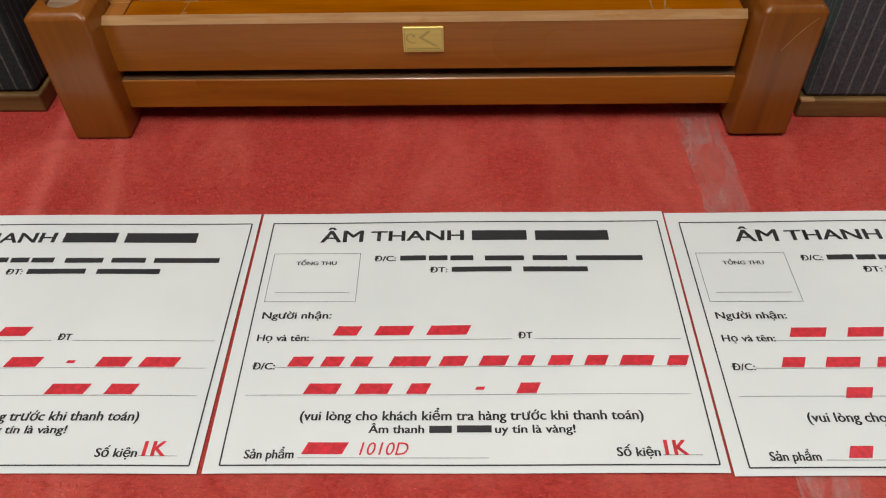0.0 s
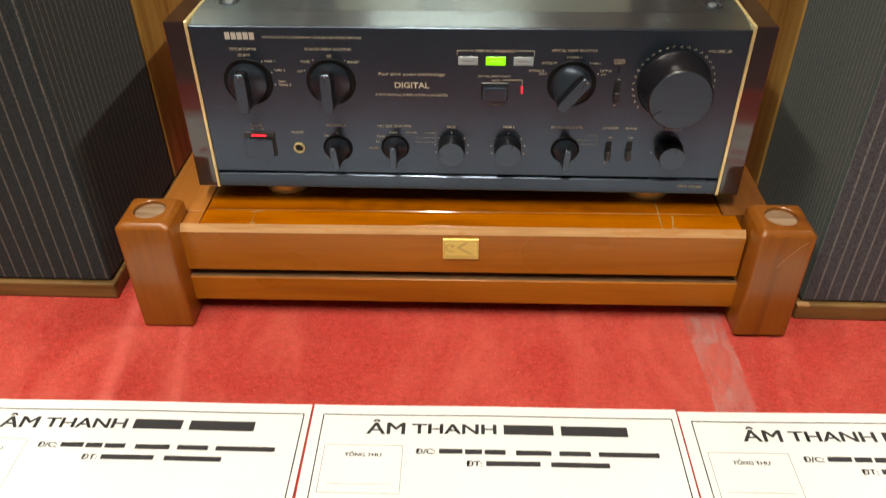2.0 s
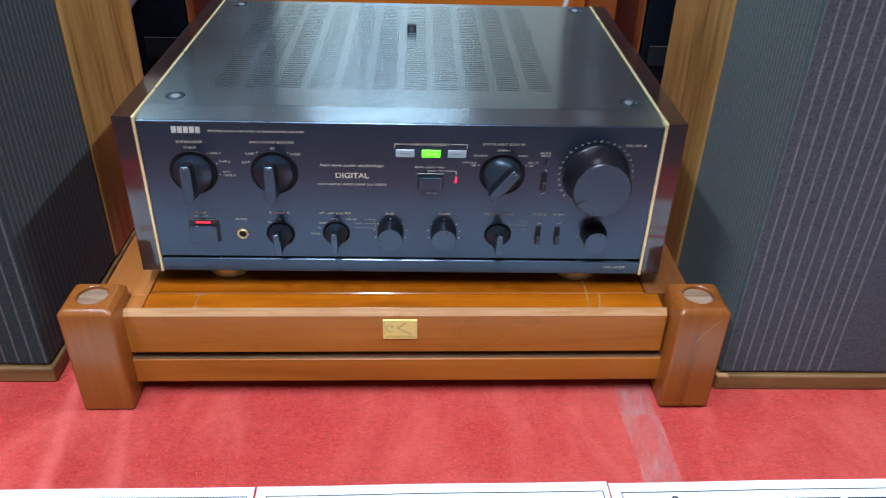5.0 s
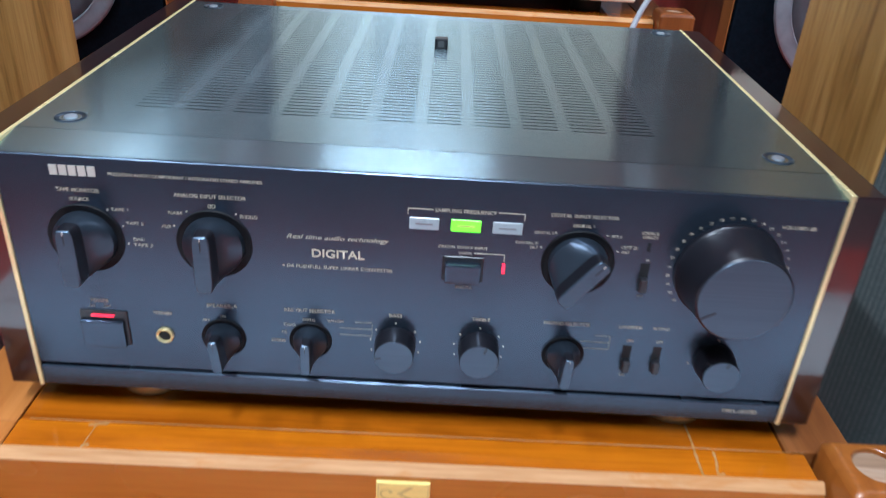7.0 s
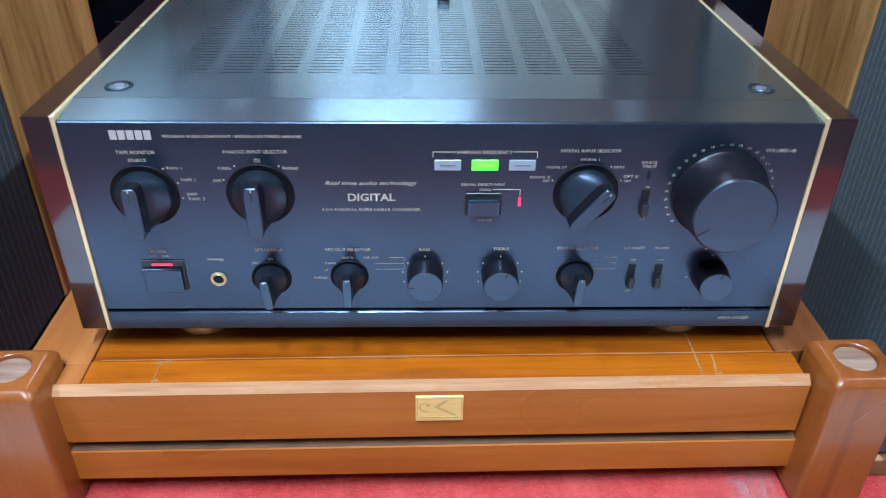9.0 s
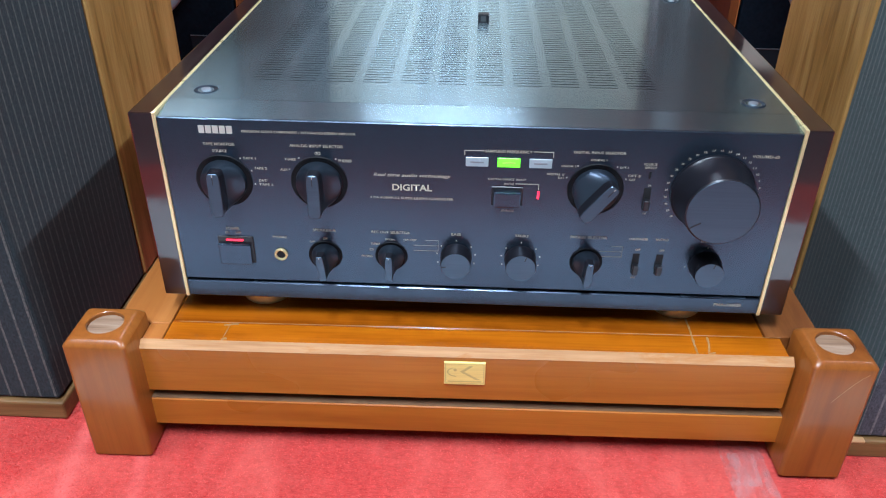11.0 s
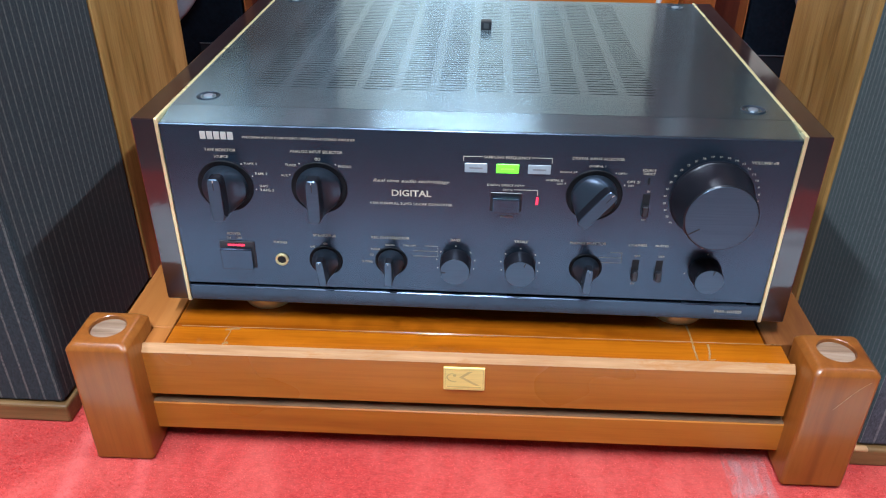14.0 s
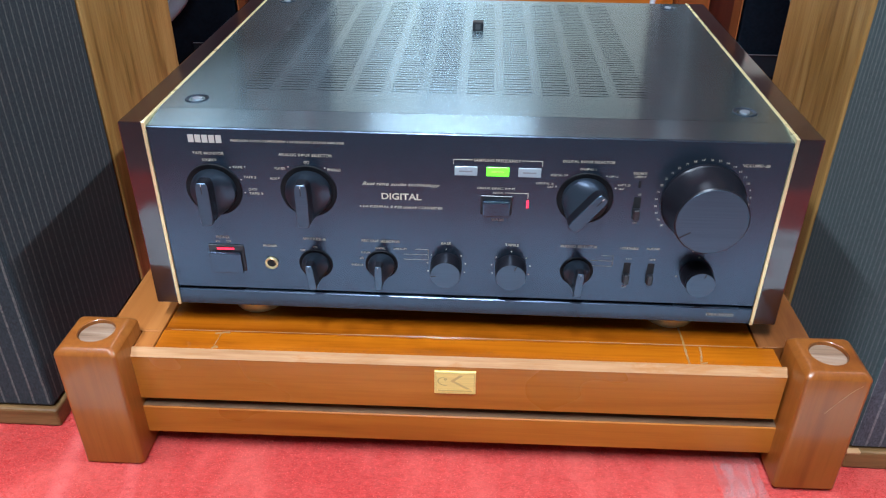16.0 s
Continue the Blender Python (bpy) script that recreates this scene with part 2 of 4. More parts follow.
def make_worn_edge():
    """Lacquer rubbed through to pale wood, unevenly; the bevel's sheen is painted in too."""
    n = Nodes("worn_sheen_bevel_wood")
    v = n.mapped((0.25, 1, 1))
    fibre = n.noise(n.mapped((0.06, 1, 1)), 300, 4.0, 0.6)
    bare = n.ramp(fibre, [(0.3, (0.36, 0.165, 0.055)), (0.7, (0.50, 0.27, 0.115))])
    worn = n.ramp(n.noise(v, 70, 5.0, 0.7, 0.6), [(0.34, (0.25,) * 3), (0.5, (1.0,) * 3)])
    n.set(Base_Color=n.mix(worn, (0.40, 0.140, 0.020), bare), Roughness=0.6, Specular_IOR_Level=0.25)
    n.bump(fibre, 0.2, 0.0004)
    return n.mat


SHEEN_EDGE = make_worn_edge()
DUSTY = plain("dusty_rail_top", (0.15, 0.078, 0.034), 0.7, 0.0, 0.25, 40.0)
SCUFF = wood("rubbed_lacquer", (0.40, 0.17, 0.035), (0.52, 0.26, 0.08), (0.62, 0.38, 0.17), "x", 0.5, 0.0, 3.0)
SCUFF.node_tree.nodes["Principled BSDF"].inputs["Alpha"].default_value = 0.6
OAK = wood("oak_veneer", (0.150, 0.066, 0.014), (0.345, 0.178, 0.042), (0.47, 0.265, 0.078), "z", 0.45, 0.1, 1.6, 0.3)
PLINTH = wood("plinth_wood", (0.09, 0.045, 0.013), (0.18, 0.094, 0.030), (0.27, 0.150, 0.052), "x", 0.5, 0.0, 1.5, 0.3)
MAHOGANY = wood("dark_red_gloss_wood", (0.010, 0.0025, 0.003), (0.015, 0.0035, 0.004), (0.020, 0.005, 0.005), "y", 0.3, 1.0, 1.0, 0.0)
for node in MAHOGANY.node_tree.nodes:
    if node.type == "BSDF_PRINCIPLED":
        node.inputs["Coat Roughness"].default_value, node.inputs["Coat IOR"].default_value = 0.07, 1.72
RED_WOOD = wood("red_brown_cabinet_wood", (0.055, 0.018, 0.009), (0.090, 0.029, 0.013), (0.125, 0.042, 0.018), "z", 0.35, 0.2)
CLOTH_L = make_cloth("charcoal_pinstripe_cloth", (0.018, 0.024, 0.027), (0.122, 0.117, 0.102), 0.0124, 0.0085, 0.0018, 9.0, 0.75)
# Lighter copy of the cloth, with the light on the right speaker painted in.
CLOTH_R_LIT = make_cloth("lit_charcoal_green_pinstripe_cloth", (0.062, 0.062, 0.072), (0.19, 0.186, 0.176), 0.0105, 0.0062, 0.0018, 0.112, 0.5, (0.046, 0.066, 0.063))
PANEL = make_brushed("black_brushed_panel", (0.058, 0.079, 0.110), 0.24, 0.8, "x", 0.015)
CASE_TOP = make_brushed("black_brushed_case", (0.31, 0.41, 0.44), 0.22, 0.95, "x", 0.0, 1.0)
BLACK = plain("black_plastic", (0.012, 0.012, 0.014), 0.32)
COLLAR = plain("matt_black_collar", (0.005, 0.005, 0.006), 0.55, Specular_IOR_Level=0.25)
KNOB = plain("black_knob_satin", (0.009, 0.009, 0.012), 0.30, 0.1, Specular_IOR_Level=0.4)
KNOB_FACE = make_brushed("knob_face", (0.075, 0.108, 0.145), 0.34, 0.75, "x", 0.03)
SKIRT = plain("black_metal_skirt", (0.050, 0.066, 0.088), 0.32, 0.75, 0.08)
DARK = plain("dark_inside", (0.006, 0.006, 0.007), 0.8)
GOLD = plain("gold_trim", (0.86, 0.72, 0.36), 0.3, 0.55, 0.08)
BRASS = make_brushed("brass_plate_metal", (0.82, 0.66, 0.20), 0.42, 0.35, "x", 0.05)
BRASS_DARK = plain("engraved_brass", (0.62, 0.50, 0.17), 0.5, 0.6)
STEEL = plain("zinc_screw", (0.34, 0.37, 0.40), 0.5, 0.8)
FINE_PRINT = plain("fine_gold_print", (0.26, 0.235, 0.18), 0.5, 0.0, 0.05)
PRINT = plain("pale_gold_print", (0.52, 0.46, 0.34), 0.5, 0.0, 0.05)
LOGO = plain("logo_silver", (0.60, 0.58, 0.50), 0.35, 0.3, 0.05)
WINDOW_OFF = plain("unlit_window", (0.34, 0.40, 0.42), 0.25, 0.0, 0.05)
GREEN = glow("green_lamp", (0.20, 0.95, 0.02), 1.0)
RED = glow("red_lamp", (1.0, 0.02, 0.05), 1.6)
PAPER = make_paper()
INK = plain("black_print", (0.022, 0.022, 0.025), 0.6)
GREY_INK = plain("grey_print", (0.20, 0.20, 0.21), 0.6)
RED_INK = plain("red_marker", (0.62, 0.020, 0.035), 0.55, 0.0, 0.25, 300.0)
TAPE = make_tape()
CHAMPAGNE = make_brushed("champagne_faceplate", (0.76, 0.74, 0.58), 0.35, 0.25, "x", 0.1)
GOLD_FRAME = plain("pale_gold_frame", (0.78, 0.66, 0.30), 0.3, 0.7)
WINDOW_BEIGE = plain("beige_display_window", (0.42, 0.38, 0.31), 0.2)
CABLE_GREY = plain("grey_cable_sheath", (0.33, 0.35, 0.37), 0.45)
CABLE_BLACK = plain("black_cable_sheath", (0.02, 0.02, 0.02), 0.5)
CABLE_WHITE = plain("white_cable_sheath", (0.72, 0.70, 0.68), 0.45)
BAFFLE = plain("black_baffle_cloth", (0.003, 0.006, 0.010), 0.9, 0.0, 0.3, 200.0, 0.4, Specular_IOR_Level=0.05)
BADGE = plain("dark_blue_grey_badge", (0.008, 0.013, 0.017), 0.9, 0.0, 0.1, Specular_IOR_Level=0.1)
CREAM = plain("cream_plate", (0.66, 0.62, 0.50), 0.5, 0.0, 0.06)
EDGE_WOOD = wood("orange_brown_edge_band", (0.16, 0.055, 0.012), (0.25, 0.092, 0.022), (0.32, 0.125, 0.034), "z", 0.35, 0.2)
RIM = plain("grey_woofer_rim", (0.22, 0.27, 0.30), 0.5, 0.0)
CONE = plain("grey_woofer_cone", (0.06, 0.07, 0.08), 0.6)
RUBBER = plain("black_rubber", (0.015, 0.015, 0.015), 0.6)
# Walls out of view, kept dark so they bounce little light.
WALL = plain("darkened_wall", (0.10, 0.11, 0.113), 0.85, 0.0, 0.06, 3.0, 0.1)
FLOOR = plain("dark_floor_filler", (0.055, 0.058, 0.060), 0.45, 0.0, 0.2, 6.0)
CEILING = plain("white_ceiling", (0.78, 0.79, 0.78), 0.9, 0.0, 0.04, 3.0)
TUBE = glow("lit_tube", (0.92, 0.97, 1.0), 3.0)
CASE_DARK = plain("grey_metal_case", (0.10, 0.10, 0.10), 0.45, 0.5)

# ---- building helpers ----


def place_of(ob):
    p = Vector((0, 0, 0))
    while ob:
        p += ob.location
        ob = ob.parent
    return p


def thing(name, x, y, z, label, category, group="", kind=""):
    ob = new(name)
    ob.empty_display_size = 0.02
    ob.location = (x, y, z)
    return tagged(ob, label, category, group, kind)


def part(name, bm, material, parent, label=""):
    """Links a bmesh, given in world metres, as one mesh under a thing or a part."""
    me = bpy.data.meshes.new(name)
    if parent:
        bmesh.ops.translate(bm, verts=bm.verts, vec=-place_of(parent))
    bm.to_mesh(me)
    bm.free()
    me.materials.append(material)
    ob = new(name, me)
    ob.parent = parent
    if label:
        ob["label"] = label
    return ob


def smooth(ob, angle=40):
    for p in ob.data.polygons:
        p.use_smooth = True
    ob.data.set_sharp_from_angle(angle=radians(angle))
    return ob


def box(x0, x1, y0, y1, z0, z1, bevel=0.0, seg=2, bm=None):
    own = bm is None
    bm = bm or bmesh.new()
    made = bmesh.ops.create_cube(bm, size=1.0)["verts"]
    for v in made:
        v.co = Vector(((x0 + x1) / 2 + v.co.x * (x1 - x0), (y0 + y1) / 2 + v.co.y * (y1 - y0), (z0 + z1) / 2 + v.co.z * (z1 - z0)))
    if bevel:
        edges = list({e for v in made for e in v.link_edges})
        bmesh.ops.bevel(bm, geom=edges, offset=bevel, segments=seg, affect="EDGES", profile=0.5)
    return bm


def loft(rings, closed_start=True, closed_end=True, bm=None):
    """A skin over rings of points."""
    bm = bm or bmesh.new()
    rows = [[bm.verts.new(p) for p in ring] for ring in rings]
    k = len(rows[0])
    for a, b in zip(rows, rows[1:]):
        for i in range(k):
            bm.faces.new((a[i], a[(i + 1) % k], b[(i + 1) % k], b[i]))
    if closed_start:
        bm.faces.new(list(reversed(rows[0])))
    if closed_end:
        bm.faces.new(rows[-1])
    bmesh.ops.recalc_face_normals(bm, faces=bm.faces)
    return bm


def turned(x, z, y0, steps, sides=40, bm=None):
    """A round thing on the front plane: steps of (distance out, radius) towards -y."""
    rings = [[(x + r * math.cos(2 * math.pi * i / sides), y0 - d, z + r * math.sin(2 * math.pi * i / sides)) for i in range(sides)] for d, r in steps]
    return loft(rings, bm=bm)


def upright(x, y, z, steps, sides=40, bm=None):
    """A round thing standing up: steps of (height, radius)."""
    rings = [[(x + r * math.cos(2 * math.pi * i / sides), y + r * math.sin(2 * math.pi * i / sides), z + d) for i in range(sides)] for d, r in steps]
    return loft(rings, bm=bm)


def profile_x(points, x0, x1, bevel=0.0):
    """A (y, z) outline drawn out along x."""
    bm = loft([[(x, y, z) for y, z in points] for x in (x0, x1)])
    if bevel:
        bmesh.ops.bevel(bm, geom=bm.edges[:], offset=bevel, segments=2, affect="EDGES", profile=0.5)
    return bm


def letters(body, width, height, bold=0.0, slant=0.0):
    """The letters of the built-in font as a flat mesh, width by height, centred."""
    data = bpy.data.curves.new("letters", "FONT")
    data.body, data.size, data.resolution_u, data.offset, data.shear = body, 1.0, 3, bold, slant
    ob = new("letters", data)
    bpy.context.view_layer.update()
    me = bpy.data.meshes.new_from_object(ob.evaluated_get(bpy.context.evaluated_depsgraph_get()))
    bpy.data.objects.remove(ob)
    bpy.data.curves.remove(data)
    bm = bmesh.new()
    bm.from_mesh(me)
    bpy.data.meshes.remove(me)
    xs = [v.co.x for v in bm.verts]
    mid, wide = (min(xs) + max(xs)) / 2, max(xs) - min(xs)
    for v in bm.verts:
        v.co = Vector(((v.co.x - mid) / wide * width, (v.co.y - 0.36) / 0.73 * height, 0))
    return bm


def cable(name, points, radius, material, label, category="cable"):
    """A cable through some points, as a mesh tube."""
    data = bpy.data.curves.new(name, "CURVE")
    data.dimensions, data.bevel_depth, data.bevel_resolution, data.resolution_u = "3D", radius, 3, 10
    s = data.splines.new("NURBS")
    s.points.add(len(points) - 1)
    for p, co in zip(s.points, points):
        p.co = (*co, 1)
    s.use_endpoint_u, s.order_u = True, 4
    tmp = new(name, data)
    bpy.context.view_layer.update()
    me = bpy.data.meshes.new_from_object(tmp.evaluated_get(bpy.context.evaluated_depsgraph_get()))
    bpy.data.objects.remove(tmp)
    bpy.data.curves.remove(data)
    me.materials.clear()
    me.materials.append(material)
    ob = new(name, me)
    for p in me.polygons:
        p.use_smooth = True
    return tagged(ob, label, category)


# ---- the room ----
RX0, RX1, RY0, RY1, RH = -3.0, 3.0, -3.0, 3.0, 2.7


def setting(name, bm, material, label, category):
    ob = part(name, bm, material, None)
    return tagged(ob, label, category, kind="structure")


# Unseen floor past the carpet, added dark so the amplifier panel reflects less red.
setting("floor_tiles", box(RX0, RX1, RY0, RY1, -0.14, -0.008), FLOOR, "unseen dark floor added beyond the carpet to darken reflections", "floor")
setting("floor", box(RX0, RX1, -0.46, RY1, -0.0079, 0.0), CARPET, "red short-pile carpet, worn, with two pale lines", "carpet")
setting("ceiling", box(RX0, RX1, RY0, RY1, RH, RH + 0.1), CEILING, "plain white ceiling", "ceiling")
setting("wall_north", box(RX0, RX1, RY1, RY1 + 0.1, -0.14, RH + 0.1), WALL, "plain unseen wall, darkened to cut bounced light", "wall")
setting("wall_south", box(RX0, RX1, RY0 - 0.1, RY0, -0.14, RH + 0.1), WALL, "plain unseen wall, darkened to cut bounced light", "wall")
setting("wall_west", box(RX0 - 0.1, RX0, RY0 - 0.1, RY1 + 0.1, -0.14, RH + 0.1), WALL, "plain unseen wall, darkened to cut bounced light", "wall")
setting("wall_east", box(RX1, RX1 + 0.1, RY0 - 0.1, RY1 + 0.1, -0.14, RH + 0.1), WALL, "plain unseen wall, darkened to cut bounced light", "wall")
for tx, ty, lx, ly in TUBES:
    lamp = thing("ceiling_light", tx, ty, RH, "unseen white ceiling batten with a lit fluorescent tube", "ceiling light", "ceiling lights")
    part("housing", box(tx - lx / 2 - 0.02, tx + lx / 2 + 0.02, ty - ly / 2 - 0.02, ty + ly / 2 + 0.02, 2.65, RH, 0.006), CEILING, lamp)
    part("diffuser", box(tx - lx / 2 + 0.005, tx + lx / 2 - 0.005, ty - ly / 2 + 0.005, ty + ly / 2 - 0.005, 2.612, 2.652, 0.012), TUBE, lamp)

# ---- stands ----


def leg(parent, x0, x1, y0, y1, h, material):
    """A post with rounded corners and a round socket sunk in its top."""
    cx, cy, a, b, sides = (x0 + x1) / 2, (y0 + y1) / 2, (x1 - x0) / 2, (y1 - y0) / 2, 56

    def square(z, inset):
        ring, r = [], 0.0035
        for k in range(4):
            ux, uy = ((1, 1), (-1, 1), (-1, -1), (1, -1))[k]
            for i in range(14):
                t = math.pi / 2 * (k + i / 13)
                ring.append((cx + ux * (a - inset - r) + r * math.cos(t), cy + uy * (b - inset - r) + r * math.sin(t), z))
        return ring

    def circle(z, r):
        return [(cx + r * math.cos(2 * math.pi * (i + 0.5) / sides), cy + 0.002 + r * math.sin(2 * math.pi * (i + 0.5) / sides), z) for i in range(sides)]

    rings = [square(0.0, 0.003), square(0.003, 0.0), square(h - 0.0052, 0.0), square(h - 0.0040, 0.0005), square(h - 0.0007, 0.0036), square(h, 0.0052), circle(h, 0.0140), circle(h - 0.0005, 0.0134), circle(h - 0.0048, 0.0132)]
    ob = smooth(part("leg", loft(rings), material, parent, "red-brown lacquered post with rounded edges"), 28)
    smooth(part("plug", upright(cx, cy + 0.002, h - 0.0047, [(0, 0.0131), (0.0016, 0.0131), (0.0020, 0.0122)], 40), PALE_WOOD, ob, "pale bare wooden plug"))
    return ob


def audio_stand(name, cx, half, y0, depth, top, leg_top, label, leg_wood):
    """A low stand: four posts, a double rail at the front, side rails and a deck. half: half the clear width between posts; y0: the front rail's face."""
    st = thing(name, cx, y0 + depth / 2, 0, label, "audio stand", "wooden stands")
    fy0, fy1 = y0 - 0.0208, y0 + 0.0257
    by0, by1 = y0 + depth - 0.0257, y0 + depth + 0.0208
    for s in (-1, 1):
        xa, xb = sorted((cx + s * half, cx + s * (half + 0.0465)))
        leg(st, xa, xb, fy0, fy1, leg_top, leg_wood)
        leg(st, xa, xb, by0, by1, leg_top, leg_wood)
    x0, x1 = cx - half - 0.001, cx + half + 0.001
    rail = profile_x([(y0, top - 0.0455), (y0, top - 0.0047), (y0 + 0.0052, top), (y0 + 0.0060, top), (y0 + 0.024, top - 0.020), (y0 + 0.024, top - 0.0455)], x0, x1 - 0.0035)
    part("upper_rail", rail, ORANGE, st)
    # Bevel strip: the sheen along it is painted as pale colour over the wear.
    edge = profile_x([(y0 - 0.0004, top - 0.0048), (y0 + 0.0050, top + 0.0003), (y0 + 0.0058, top + 0.0002), (y0 + 0.0046, top - 0.001), (y0 + 0.001, top - 0.0052)], x0, x1 - 0.0035)
    part("bare_edge", edge, SHEEN_EDGE, st, "worn bevelled edge with its sheen painted pale")
    # Near-black strip behind the recess: the shade in there is put into its colour.
    part("gap_strip", box(x0, x1, y0 + 0.0165, y0 + 0.0235, top - 0.0535, top - 0.0456), DARK, st, "dark strip standing in for shade in the recess")
    low = profile_x([(y0 - 0.0006, top - 0.0800), (y0 - 0.0006, top - 0.0549), (y0 + 0.0002, top - 0.0541), (y0 + 0.024, top - 0.0541), (y0 + 0.024, top - 0.0800)], x0, x1)
    part("lower_rail", low, ORANGE, st)
    part("dusty_edge", box(x0 + 0.0005, x1 - 0.0005, y0 + 0.0004, y0 + 0.0160, top - 0.0543, top - 0.0536), DUSTY, st, "dusty top edge of the lower rail")
    for s in (-1, 1):
        xa, xb = sorted((cx + s * (half - 0.0155), cx + s * (half + 0.0270)))
        part("side_rail", box(xa, xb, fy1 + (0.0005 if s < 0 else 0.0034), by0 - 0.0005, top - 0.050, top - 0.0003, 0.0005, 1), ORANGE_Y if s < 0 else RAIL_SHADED, st)
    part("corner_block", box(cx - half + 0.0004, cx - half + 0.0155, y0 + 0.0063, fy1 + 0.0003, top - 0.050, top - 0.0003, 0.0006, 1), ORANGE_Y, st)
    part("back_rail", box(x0, x1, y0 + depth - 0.026, y0 + depth, top - 0.052, top, 0.002), ORANGE, st)
    dx0, dx1 = cx - half + 0.0159, cx + half - 0.0159
    dy, wide = y0 + 0.0291, (depth - 0.0291 - 0.0268) / 4
    part("deck_board", box(dx0, cx + half - 0.0045, y0 + 0.0063, y0 + 0.0286, top - 0.018, top - 0.0006, 0.0008, 1), GLOSSY, st)
    for i in range(4):
        part("deck_board", box(dx0, dx1, dy + i * wide, dy + (i + 1) * wide - 0.0008, top - 0.018, top - 0.0008, 0.0012, 1), GLOSSY, st)
    return st


front_stand = audio_stand("audio_stand", -0.0040, 0.2440, -0.0365, 0.44, 0.0985, 0.1140, "low orange-brown lacquered wooden audio stand on red carpet", LEG_WOOD)
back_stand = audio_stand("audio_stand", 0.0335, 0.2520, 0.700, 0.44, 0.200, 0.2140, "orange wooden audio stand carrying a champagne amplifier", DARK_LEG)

# pale scuffs in the lacquer


def scuff(x0, y0, x1, y1, width, seed, label):
    """A ragged pale line or patch on top of the deck."""
    rnd, bm, k = random.Random(seed), bmesh.new(), 22
    along = Vector((x1 - x0, y1 - y0, 0))
    side = Vector((-along.y, along.x, 0)).normalized()
    rows = []
    for i in range(k + 1):
        c = Vector((x0, y0, 0.0982)) + along * i / k + side * (math.sin(i * 0.23 + seed) * 0.2 + rnd.uniform(-0.08, 0.08)) * width
        w = width * rnd.uniform(0.3, 0.62)
        rows.append((bm.verts.new(c - side * w), bm.verts.new(c + side * w)))
    for a, b in zip(rows, rows[1:]):
        bm.faces.new((a[0], b[0], b[1], a[1]))
    return part("scuff", bm, SCUFF, front_stand, label)


scuff(0.1683, -0.0300, 0.1682, 0.016, 0.0018, 1, "pale cracked lacquer line")
scuff(0.1773, -0.0274, 0.1799, -0.0096, 0.0016, 2, "pale cracked lacquer line")
scuff(0.1760, -0.0286, 0.1815, -0.0284, 0.0014, 3, "pale cracked lacquer line")
scuff(-0.1905, -0.0106, -0.1790, -0.0098, 0.0026, 4, "pale rubbed lacquer patch")
scuff(-0.1880, -0.0288, -0.1835, -0.0272, 0.0026, 5, "pale rubbed lacquer patch")
scuff(-0.1868, -0.0270, -0.1860, -0.0115, 0.0009, 7, "pale rubbed lacquer line")
scuff(-0.226, -0.0077, 0.236, -0.0077, 0.0008, 6, "pale worn joint line")
bm = bmesh.new()
row = [bm.verts.new((0.2795 - 0.020 * (i / 8) ** 0.8, -0.0576, 0.1055 - 0.026 * i / 8)) for i in range(9)]
row2 = [bm.verts.new((v.co.x + 0.0006, -0.0576, v.co.z)) for v in row]
for i in range(8):
    bm.faces.new((row[i], row[i + 1], row2[i + 1], row2[i]))
part("scratch", bm, BARE, front_stand, "long pale scratch")

# brass plate on the front rail
PX, PY, PZ = -0.0026, -0.0036, 0.0059
plate = part("brass_plate", box(-0.0168 + PX, 0.0142 + PX, -0.0346 + PY, -0.0328 + PY, 0.0628 + PZ, 0.0844 + PZ, 0.0004, 1), BRASS, front_stand, "small engraved brass plate")
for a, b, c, d in ((-0.0155, 0.0129, 0.0642, 0.0646), (-0.0155, 0.0129, 0.0826, 0.0830), (-0.0157, -0.0153, 0.0642, 0.0830), (0.0127, 0.0131, 0.0642, 0.0830)):
    part("engraved_line", box(a + PX, b + PX, -0.0348 + PY, -0.0345 + PY, c + PZ, d + PZ), BRASS_DARK, plate)


def sliver(points, y, name, material, parent):
    bm = bmesh.new()
    bm.faces.new([bm.verts.new((x + PX, y + PY, z + PZ)) for x, z in points])
    return part(name, bm, material, parent)


sliver([(-0.0050, 0.0755), (0.0020, 0.0812), (0.0050, 0.0812), (-0.0018, 0.0755), (0.0105, 0.0680), (0.0070, 0.0680)], -0.03475, "engraved_chevron", BRASS_DARK, plate)
arc = [(math.cos(a), math.sin(a)) for a in [math.pi * (0.62 + 0.85 * i / 10) for i in range(11)]]
sliver([(-0.0072 + 0.0075 * c, 0.0752 + 0.0046 * q) for c, q in arc] + [(-0.0064 + 0.0072 * c, 0.0753 + 0.0040 * q) for c, q in reversed(arc)], -0.03475, "engraved_curve", BRASS_DARK, plate)
part("engraved_dot", turned(-0.0085 + PX, 0.0772 + PZ, -0.0345 + PY, [(0, 0.0013), (0.0003, 0.0013)], 16), BRASS_DARK, plate)
part("engraved_bar", box(-0.0140 + PX, 0.0115 + PX, -0.0348 + PY, -0.0345 + PY, 0.0656 + PZ, 0.0668 + PZ), BRASS_DARK, plate)

front_stand.rotation_euler = (0, radians(-0.18), radians(0.55))

